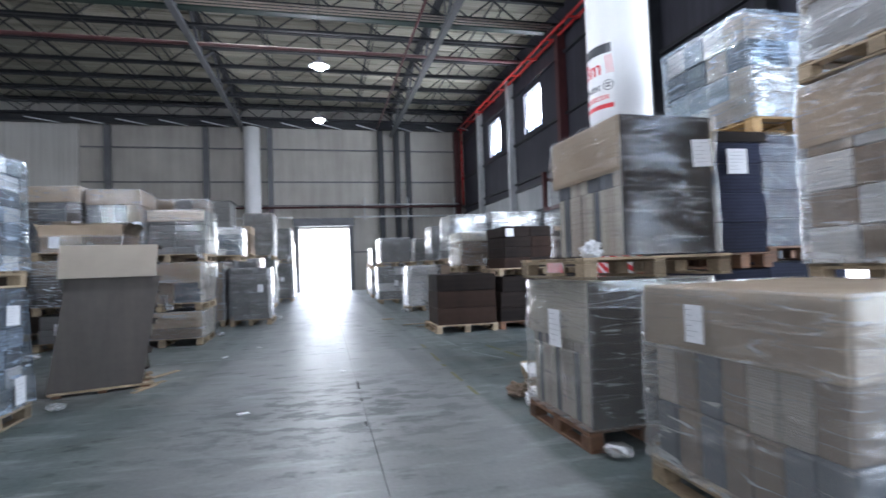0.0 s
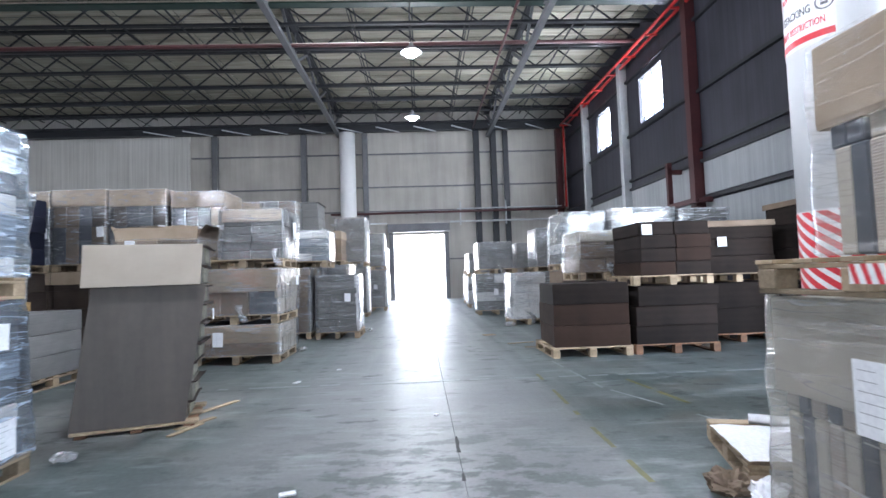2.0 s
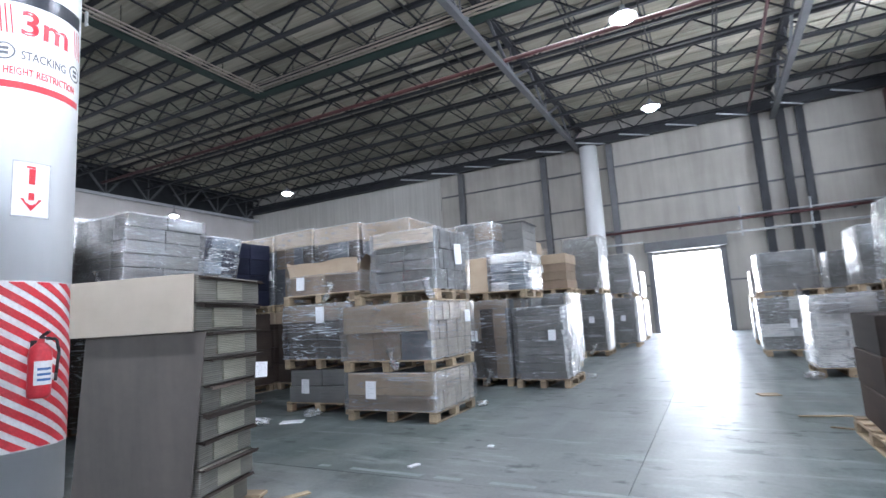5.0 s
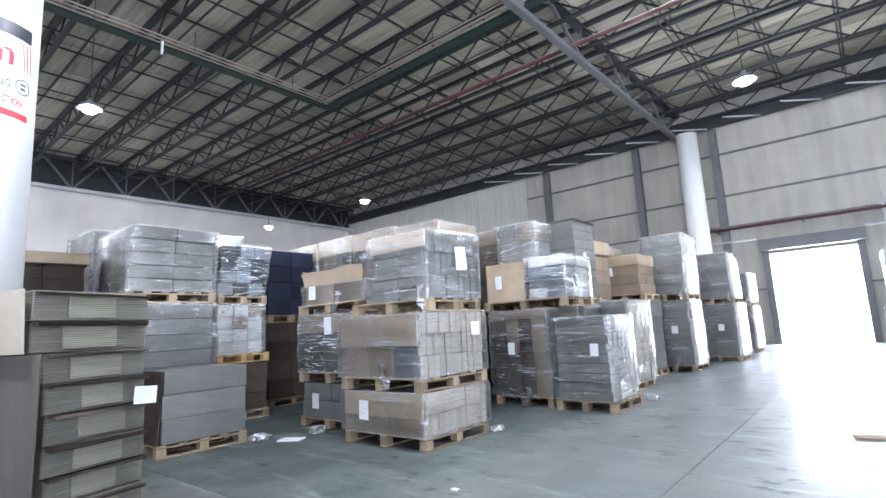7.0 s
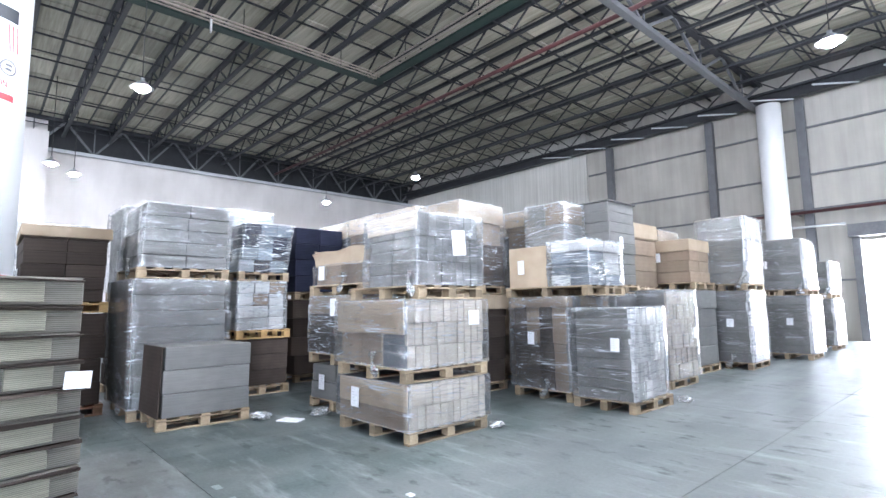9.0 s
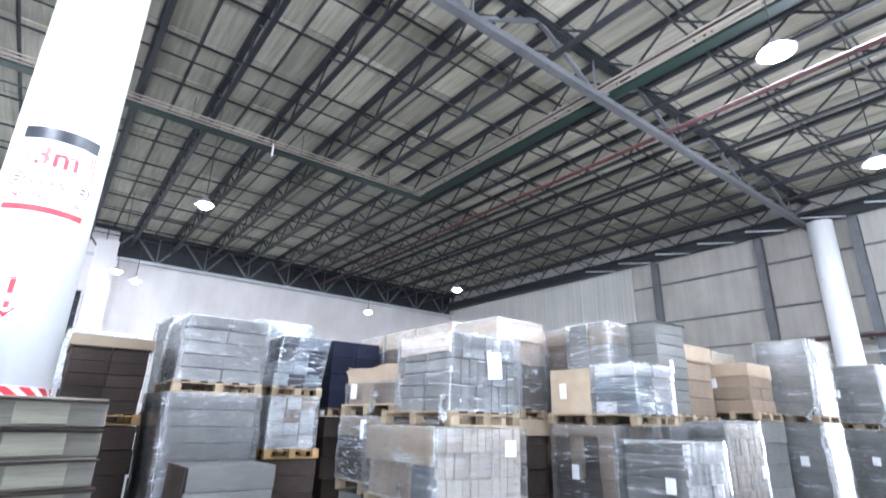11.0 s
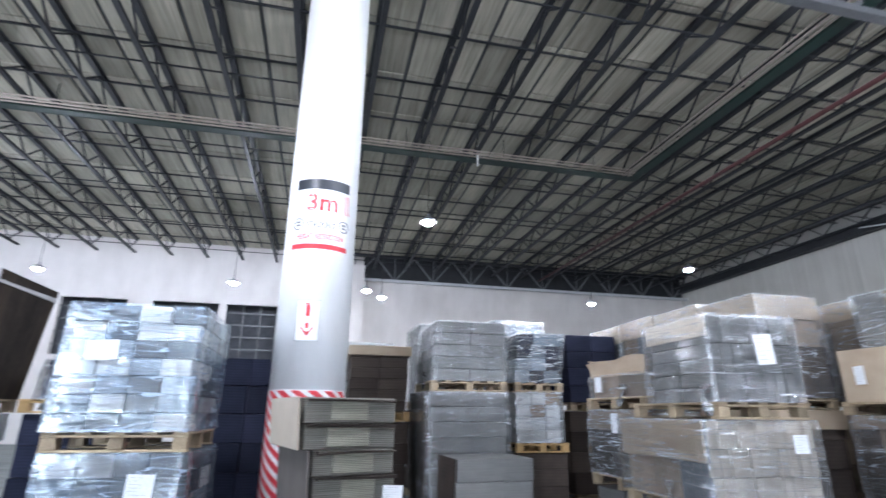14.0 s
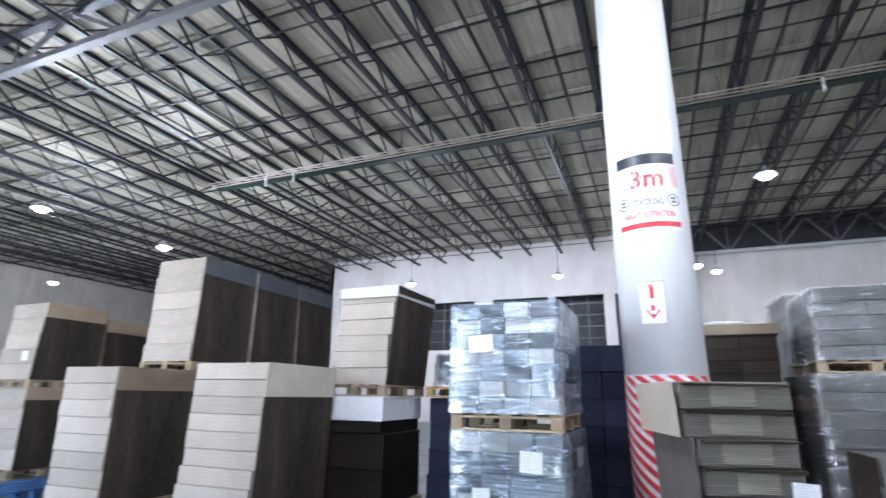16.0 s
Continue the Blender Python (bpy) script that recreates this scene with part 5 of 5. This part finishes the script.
# white bundle edges here also give the ends their lit brightness by colour
for x0, x1, y0, y1, za, zb in ((-2.7, -1.68, 18.9, 20.1, 1.68, 3.33), (-2.35, -1.25, 21.8, 23.0, 1.58, 3.02), (-2.3, -1.4, 25.2, 26.4, 1.5, 2.6)):
    pal(x0, x1, y0, y1, 0)
    load(x0 + 0.02, x1 - 0.02, y0 + 0.02, y1 - 0.02, 0.15, za, "grey", 7, 1, 1, 0.02, "grey", "film", [("-y", 0.15, 0.55, 0.18, 0.22)], 0, 0.014, ribs="white_carton")
    pal(x0, x1, y0, y1, za + 0.01)
    load(x0 + 0.03, x1 - 0.05, y0 + 0.02, y1 - 0.02, za + 0.16, zb, "grey", 6, 1, 1, 0.02, "pale", "film", [("-y", -0.3, 0.5, 0.18, 0.22)], 0, 0.014, ribs="white_carton")
for x0, y0 in ((-5.6, 14.2), (-4.4, 14.3), (-6.9, 14.4), (-5.2, 16.2), (-6.6, 16.4), (-4.4, 18.2), (-5.8, 18.8), (-4.2, 20.4), (-3.7, 22.2), (-3.7, 24.6), (-5.4, 21.2)):
    zt = random.uniform(2.7, 3.25)
    pal(x0, x0 + 1.1, y0, y0 + 1.1, 0)
    load(x0, x0 + 1.1, y0, y0 + 1.1, 0.15, 1.6, "kraft", 4, 1, 1, text=BROWN)
    pal(x0, x0 + 1.1, y0, y0 + 1.1, 1.61)
    load(x0, x0 + 1.1, y0 + 0.02, y0 + 1.08, 1.76, zt, random.choice(("kraft", "grey", "grey")), 4, 1, 1, 0.28, "cap", "film", (), text=BROWN)

# ---- stacks behind the column ----
# the +y boards here are brown, darkened to near-black for the shaded sides
pal(-4.05, -2.68, 1.2, 2.3, 0)
load(-4.02, -2.7, 1.22, 2.28, 0.15, 1.87, "pale", 9, 1, 1, 0, "cap", "", (), 0, 0.013, text="tall stack of pale corrugated bundles with brown side boards in painted shade", side=[("y", 0.38, "shaded_brown", "olive")])
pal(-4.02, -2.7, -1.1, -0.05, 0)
load(-4.0, -2.72, -1.05, -0.08, 0.15, 1.84, "pale", 8, 1, 1, 0, "cap", "", (), 0, 0.013, text="tall stack of pale corrugated bundles on a pallet", side=[("y", 0.3, "shaded_brown", "kraft")])
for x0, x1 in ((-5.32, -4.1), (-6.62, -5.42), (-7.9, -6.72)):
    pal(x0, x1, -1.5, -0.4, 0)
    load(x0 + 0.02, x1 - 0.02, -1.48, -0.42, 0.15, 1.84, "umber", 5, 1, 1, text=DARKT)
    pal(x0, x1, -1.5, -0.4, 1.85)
    load(x0 + 0.02, x1 - 0.02, -1.48, -0.42, 2.0, 3.72, "pale", 6, 1, 1, 0, "cap", "", (), 0, 0.013, text="tall stack of pale corrugated bundles on an upper pallet", side=[("y", 0.3, "shaded_brown", "slate")])
pal(-5.42, -4.18, 2.1, 3.06, 0)
load(-5.4, -4.2, 2.12, 3.04, 0.15, 1.5, "umber", 3, 1, 1, 0.3, "paper", "", [("x", -0.45, 0.55, 0.16, 0.22)], 0, 0.012, text="dark cardboard stack under a white paper cover")
pal(-5.42, -4.18, 2.1, 3.06, 1.51)
load(-5.4, -4.22, 2.14, 3.02, 1.66, 3.0, "pale", 6, 1, 1, 0.16, "white_carton", "", (), 0, 0.014, (0.0, 0.12), text="pale corrugated bundles with a white cap leaning on a pallet", side=[("y", 0.0, "shaded_brown", "slate")])
pal(-6.1, -4.95, 3.3, 4.35, 0, "wood_dark")
load(-6.05, -5.0, 3.32, 4.3, 0.15, 1.5, "navy", 4, 1, 2, text="dark wrapped cartons on a pallet")
pal(-6.1, -4.95, 3.3, 4.35, 1.51, "wood_yellow")
load(-6.0, -5.1, 3.4, 4.2, 1.66, 2.12, "navy", 2, 2, 2, 0, "cap", "film", [("x", -0.1, 0.5, 0.2, 0.26)], text="dark wrapped cartons on a pallet")
pal(-6.1, -5.1, 5.2, 6.2, 0, "wood_dark")
load(-6.05, -5.12, 5.22, 6.18, 0.15, 2.2, "navy", 6, 1, 2, 0, "cap", "", text="tall dark wrapped stack on a pallet")
pal(-8.6, -7.4, 5.0, 6.2, 0, "wood_dark")
load(-8.55, -7.45, 5.05, 6.15, 0.15, 2.3, "navy", 6, 1, 2, 0, "cap", "", text="tall dark wrapped stack on a pallet")
for x0, x1, zt in ((-5.3, -4.1, 3.15), (-6.6, -5.4, 3.0), (-7.9, -6.7, 2.95), (-9.2, -8.0, 3.0)):
    pal(x0, x1, -5.4, -4.3, 0)
    load(x0 + 0.02, x1 - 0.02, -5.38, -4.32, 0.15, 1.55, "pale", 4, 1, 1, 0, "cap", "", (), text="pale corrugated bundles with brown side boards in painted shade on a pallet", side=[("y", 0.2, "shaded_brown", "cap")])
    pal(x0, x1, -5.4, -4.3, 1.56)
    load(x0 + 0.02, x1 - 0.02, -5.38, -4.32, 1.71, zt, "pale", 5, 1, 1, 0, "cap", "", [("x", 0.3, 0.3, 0.22, 0.22)], text="pale corrugated bundles with brown side boards in painted shade on an upper pallet", side=[("y", 0.28, "shaded_brown", "cap")])

# ---- right side ----
pal(1.83, 3.05, 1.5, 2.68, 0)
load(1.86, 3.0, 1.52, 2.65, 0.15, 1.13, "slate", 3, 4, 7, 0.33, "cap", "film_hazy", [("-x", 0.15, 0.82, 0.16, 0.24)], 0, 0.014, text="dark, brown and pale cartons under a tan cap in stretch film", alt="kraft", alt2="pale", gap=0.014)
pal(1.68, 2.72, 3.15, 4.12, 0, "wood_dark")
# umber board paints the shaded -y side dark, here and on the load above
load(1.72, 2.68, 3.2, 4.08, 0.15, 1.14, "olive", 2, 2, 12, 0.42, "olive", "film_hazy", [("-x", -0.12, 0.66, 0.24, 0.34)], 0, 0.008, side=[("-y", 0.0, "umber", "cap")], text="olive-beige cartons with pale and dark strips in stretch film", alt="pale", alt2="slate", gap=0.008)
near_pallet = pal(1.66, 2.85, 3.1, 4.12, 1.16, "wood")
load(1.97, 2.68, 3.12, 4.02, 1.32, 2.29, "olive", 2, 1, 10, 0.38, "cap", "film_thin", [("-y", 0.35, 0.72, 0.2, 0.24)], 0, 0.014, side=[("-y", 0.0, "umber", "cap")], text="slate and beige cartons under a deep tan cap in stretch film", alt="slate", alt2="pale")
pal(3.6, 4.24, 4.1, 5.3, 0, "wood_dark")
load(3.62, 4.22, 4.12, 5.28, 0.15, 1.15, "navy", 3, 1, 1, text="dark wrapped cartons on a pallet")
pal(3.6, 4.24, 4.1, 5.3, 1.16, "wood_dark")
load(3.62, 4.22, 4.12, 5.28, 1.31, 2.48, "navy", 4, 1, 1, 0.1, "umber", "", [("-y", -0.05, 0.75, 0.28, 0.3)], text="dark wrapped cartons on a pallet")
pal(4.28, 5.3, 4.2, 5.45, 0, "wood_dark")
load(4.3, 5.28, 4.22, 5.43, 0.15, 1.2, "navy", 3, 1, 1, text="dark wrapped cartons on a pallet")
pal(4.28, 5.3, 4.2, 5.45, 1.21, "wood_dark")
load(4.3, 5.28, 4.22, 5.43, 1.36, 2.5, "navy", 4, 2, 2, 0, "cap", "film_thin", (), text="dark wrapped cartons on a pallet")
pal(4.2, 5.3, 4.18, 5.47, 2.51, "wood_yellow")
load(4.24, 5.26, 4.22, 5.43, 2.66, 3.75, "pale", 4, 2, 4, 0, "cap", "film_blue", text="white and blue cartons wrapped in shiny film high on a pallet", alt="blue_carton", alt2="white_carton")
pal(3.4, 4.6, 1.9, 3.0, 0)
load(3.42, 4.58, 1.92, 2.98, 0.15, 1.05, "kraft", 3, 1, 1, text=BROWN)
pal(3.4, 4.6, 1.9, 3.0, 1.06)
load(3.42, 4.58, 1.92, 2.98, 1.21, 2.5, "white_carton", 5, 3, 3, 0.45, "cap", "film", text="white cartons under a deep tan cap in stretch film", alt="kraft")
pal(3.4, 4.6, 1.9, 3.0, 2.51)
load(3.5, 4.58, 1.92, 2.98, 2.66, 3.4, "white_carton", 3, 2, 2, 0.3, "cap", "film_heavy", text=WRAP)
pal(2.02, 3.24, 9.38, 10.5, 0)
load(2.05, 3.2, 9.42, 10.46, 0.15, 1.1, "umber", 3, 1, 1, 0.0, "cap", "", (), 0, 0.014, alt="rust", text=DARKT)
pal(3.3, 4.6, 9.4, 10.6, 0, "wood_dark")
load(3.32, 4.58, 9.42, 10.58, 0.12, 1.02, "umber", 3, 1, 1, text=DARKT)
pal(3.3, 4.55, 9.4, 10.5, 1.03)
load(3.44, 4.55, 9.42, 10.45, 1.18, 2.0, "umber", 4, 2, 1, 0, "cap", "", [("-y", -0.40, 0.85, 0.2, 0.2)], 0, 0.014, alt="rust", text=DARKT)
pal(2.95, 3.95, 10.9, 11.9, 0, "wood_dark")
load(2.97, 3.93, 10.92, 11.88, 0.15, 1.1, "kraft_dark", 3, 1, 1, text=DARKT)
pal(2.95, 3.95, 10.9, 11.9, 1.11)
load(2.97, 3.93, 10.92, 11.88, 1.26, 2.0, "kraft", 3, 2, 1, 0.2, "olive", "film", (), text="olive-brown cartons in stretch film on an upper pallet")
for x0, x1, y0, zt in ((4.8, 6.15, 10.2, 2.05), (6.3, 7.5, 9.6, 2.35)):
    pal(x0, x1, y0, y0 + 1.1, 0, "wood_dark")
    load(x0 + 0.02, x1 - 0.02, y0 + 0.02, y0 + 1.08, 0.15, 1.0, "umber", 2, 1, 1, text=DARKT, alt="rust")
    pal(x0, x1, y0, y0 + 1.1, 1.01, "wood")
    load(x0 + 0.02, x1 - 0.02, y0 + 0.02, y0 + 1.08, 1.16, zt, "umber", 3, 1, 1, 0.1, "kraft", "", [("-y", -0.2, 0.6, 0.2, 0.2)], text=DARKT)
for x0, x1, zt, fl in ((3.2, 4.2, 2.6, "film_heavy"), (4.3, 5.75, 2.65, "film_heavy"), (5.85, 7.0, 2.6, "film_heavy")):
    pal(x0, x1, 13.0, 14.1, 0)
    load(x0 + 0.02, x1 - 0.02, 13.02, 14.08, 0.15, 1.3, "kraft", 3, 1, 1, text=BROWN)
    pal(x0, x1, 13.0, 14.1, 1.31)
    load(x0 + 0.02, x1 - 0.02, 13.02, 14.08, 1.46, zt, "slate", 5, 3, 2, 0, "cap", fl, text=WRAP, alt="grey", alt2="white_carton", lean=(0.05, 0))
pal(2.32, 3.2, 14.4, 15.4, 0)
load(2.36, 3.1, 14.42, 15.38, 0.15, 1.28, "white_carton", 4, 2, 2, 0, "cap", "film_heavy", (), 0, 0.03, text=WRAP)
for x0, x1, y0, za, zb in ((1.9, 3.1, 17.9, 1.28, 2.3), (3.6, 4.75, 17.4, 1.3, 2.65), (1.95, 2.9, 21.5, 1.2, 2.1), (2.1, 3.1, 24.5, 1.3, 2.2), (3.6, 4.8, 20.6, 1.3, 2.4), (5.2, 6.3, 18.5, 1.4, 2.7)):
    pal(x0, x1, y0, y0 + 1.1, 0)
    load(x0 + 0.02, x1 - 0.02, y0 + 0.02, y0 + 1.08, 0.15, za, "grey", 4, 2, 2, 0, "cap", "film_heavy", [("-y", 0, 0.5, 0.16, 0.24)], text=WRAP, alt="white_carton")
    pal(x0, x1, y0, y0 + 1.1, za + 0.01)
    load(x0 + 0.1, x1 - 0.1, y0 + 0.05, y0 + 1.05, za + 0.16, zb, "grey", 3, 1, 2, 0, "cap", "film", text=WRAP)

# ---- clutter on the floor ----
pallet(2.545, 5.02, 0, 1.0, 0.95, -16.5, "wood")
q = bmesh.new()
bmesh.ops.create_grid(q, x_segments=24, y_segments=24, size=0.5)
for v in q.verts:
    v.co.x *= 0.92
    v.co.y *= 0.72
    edge = max(abs(v.co.x) - 0.41, abs(v.co.y + 0.04) - 0.34, 0.0)
    v.co.z = 0.022 + 0.008 * noise.noise(v.co * 3.0) - 0.1 * edge + (0.012 * noise.noise(v.co * 12) if edge > 0.01 else 0.0)
tagged(link("plastic_sheet", mesh_of(q, "plastic_sheet", M["paper"], True), None, "", pose(2.46, 4.93, 0.156, 0, 0, -14)), "white plastic sheet lying over a worn pallet", "plastic sheet")
q = bmesh.new()
bmesh.ops.create_cone(q, cap_ends=True, segments=20, radius1=0.035, radius2=0.035, depth=0.75)
single("paper_roll", q, M["paper"], "pale paper roll lying across a worn pallet", "paper roll", "", "", pose(2.72, 5.22, 0.195, 90, 0, 58))


def crumpled(name, w, d, h, m, material, label, cat, seed):
    """A loosely crumpled sheet or wad lying on something."""
    q = bmesh.new()
    bmesh.ops.create_icosphere(q, subdivisions=4, radius=0.5)
    for v in q.verts:
        n_ = v.co.normalized()
        f = 1 + 0.5 * noise.noise(n_ * 2.0 + Vector((seed, 0, 0))) + 0.35 * abs(noise.noise(n_ * 5.0 + Vector((seed, 2.0, 0)))) - 0.2 * abs(noise.noise(n_ * 11.0 + Vector((seed, 5.0, 0))))
        v.co = Vector((n_.x * w / 2 * f, n_.y * d / 2 * f, max(0.0, (n_.z * 0.5 + 0.35) * h * f)))
    return single(name, q, M[material], label, cat, "", "", m)


crumpled("paper_wad", 0.34, 0.16, 0.13, pose(1.86, 4.42, 0.002, 0, 0, 60), "paper", "crumpled white packing paper on the floor beside a pallet", "packing paper", 2.0)
crumpled("paper_wad", 0.20, 0.14, 0.10, pose(1.98, 4.62, 0.002, 0, 0, 15), "paper", "crumpled white packing paper on the floor beside a pallet", "packing paper", 8.0)
crumpled("cardboard_scrap", 0.30, 0.24, 0.12, pose(1.84, 4.72, 0.002, 0, 0, 20), "kraft", "torn and crushed brown cardboard on the floor", "cardboard", 5.0)
crumpled("paper_wad", 0.16, 0.12, 0.12, pose(1.78, 3.18, 1.31, 0, 0, 20), "paper", "grey-white crumpled paper tucked on a pallet", "packing paper", 11.0)
# red and white warning tape on the upper pallet's side
q = bmesh.new()
add_box(q, -0.12, 0.12, -0.036, 0.036, 0.0, 0.003)
th = part("tape_base", q, M["white_vinyl"], near_pallet, "white base of the warning tape", pose(-0.597, -0.11, 0.085, 90, 0, -90))
for k in range(5):
    q = bmesh.new()
    x_ = -0.12 + 0.048 * k
    vs = [q.verts.new(c) for c in ((x_, 0.036, 0.0035), (x_ + 0.022, 0.036, 0.0035), (x_ + 0.046, -0.036, 0.0035), (x_ + 0.024, -0.036, 0.0035))]
    q.faces.new(vs)
    part("red_stripe", q, M["red"], th)
for x, y, w, d, r, mm, nm, lb in ((-0.75, 5.0, 0.10, 0.05, 20, "paper", "paper_scrap", "small white paper scrap on the floor"), (0.2, 6.6, 0.05, 0.03, 50, "paper", "paper_scrap", "small white paper scrap on the floor"),
                                  (-2.02, 6.70, 0.42, 0.06, 62, "wood", "wood_splinter", "pale broken pallet board on the floor"), (-2.02, 6.5, 0.4, 0.05, 72, "wood", "wood_splinter", "pale broken pallet board on the floor"), (1.9, 11.2, 0.5, 0.05, 12, "wood", "wood_splinter", "pale wood splinter lying on the floor"), (2.0, 10.6, 0.3, 0.04, -20, "wood", "wood_splinter", "pale wood splinter lying on the floor"),
                                  (-2.05, 7.3, 0.55, 0.07, 65, "wood", "wood_splinter", "pale broken pallet board on the floor"), (-1.1, 9.2, 0.06, 0.05, 0, "paper", "paper_scrap", "small white paper scrap on the floor"),
                                  (-4.25, 9.75, 0.3, 0.2, 30, "paper", "paper_scrap", "torn white film scrap on the floor"), (-1.5, 8.4, 0.12, 0.05, 70, "paper", "paper_scrap", "small white paper scrap on the floor"),
                                  (1.5, 12.6, 0.25, 0.2, 15, "cap", "paper_scrap", "flat brown cardboard scrap on the floor")):
    single(nm, box_bm(w, d, 0.012, 0.002), M[mm], lb, "scrap", "", "floor scraps", pose(x, y, 0.003, 0, 0, r))
# loose film ends at the feet of the stacks
for k, (x, y, r_) in enumerate(((-4.6, 9.5, 0.13), (-3.7, 11.5, 0.10), (-2.1, 11.3, 0.09), (-1.2, 14.35, 0.11), (-4.3, 10.2, 0.12), (2.25, 14.3, 0.14), (-2.6, 5.8, 0.08), (1.85, 3.05, 0.09))):
    q = bmesh.new()
    bmesh.ops.create_icosphere(q, subdivisions=3, radius=r_)
    for v in q.verts:
        n_ = v.co.normalized()
        v.co *= 1 + 0.45 * noise.noise(n_ * 2.3 + Vector((k * 7.0, 0, 0))) + 0.25 * noise.noise(n_ * 6 + Vector((k * 3.0, 0, 0)))
        v.co.z = max(-0.04, v.co.z * 0.45)
    single("film_scrap", q, M["film_scrap"], "crumpled end of clear packing film on the floor", "film scrap", "", "film scraps", pose(x, y, 0.042, 0, 0, 40 * k))
# blue plastic pallet
pallet(-3.3, -2.6, 0, 1.2, 1.0, 0, "blue_plastic", "blue plastic pallet standing empty on the floor")

# ---- floor markings ----


def strip(name, pts, w, material, label, wob=0.25, z=0.003):
    """A thin worn strip on the floor along a few turning points, broken where worn."""
    bm = bmesh.new()
    for (xa, ya), (xb, yb) in zip(pts, pts[1:]):
        ln = math.hypot(xb - xa, yb - ya)
        n = max(1, int(ln / 0.12))
        ux, uy = (xb - xa) / ln, (yb - ya) / ln
        for k in range(n):
            if noise.noise(Vector((xa + ux * k * 0.4, ya + uy * k * 0.4, w * 50))) < -0.12:
                continue
            a = [(k / n, -1), ((k + 1) / n, -1), ((k + 1) / n, 1), (k / n, 1)]
            vs = []
            for t, s in a:
                hw = w / 2 * (1 + wob * noise.noise(Vector((t * ln * 5, s * 3, xa))))
                vs.append(bm.verts.new((xa + ux * t * ln - uy * s * hw, ya + uy * t * ln + ux * s * hw, z)))
            bm.faces.new(vs)
    return single(name, bm, material, label, "floor marking", "structure")


strip("floor_line_white", [(-2.4, 8.2), (0.3, 8.16), (3.2, 8.02), (7.5, 7.9)], 0.06, M["white_line"], "worn pale line across the floor")
strip("floor_line_white", [(1.95, 9.2), (2.05, 7.4), (2.6, 5.9)], 0.035, M["white_line"], "worn pale line along the stacks")
strip("floor_line_yellow", [(1.53, 8.3), (1.47, 6.4), (1.45, 4.9)], 0.04, M["yellow_line"], "worn yellow lane line on the floor")
strip("floor_line_yellow", [(2.45, 7.9), (2.6, 6.6)], 0.05, M["yellow_line"], "worn yellow bay line on the floor")
strip("floor_crack", [(0.30, 2.3), (0.29, 3.4), (0.31, 4.4), (0.33, 5.2), (0.34, 6.1)], 0.022, M["joint"], "dark spalled crack along the floor joint", 1.5, 0.002)

# ---- floor slabs last ----
for a, b_, c, d in slabs:
    q = bmesh.new()
    add_box(q, a, b_, c, d, -0.03, 0.0)
    part("slab", q, M["floor"], floor)
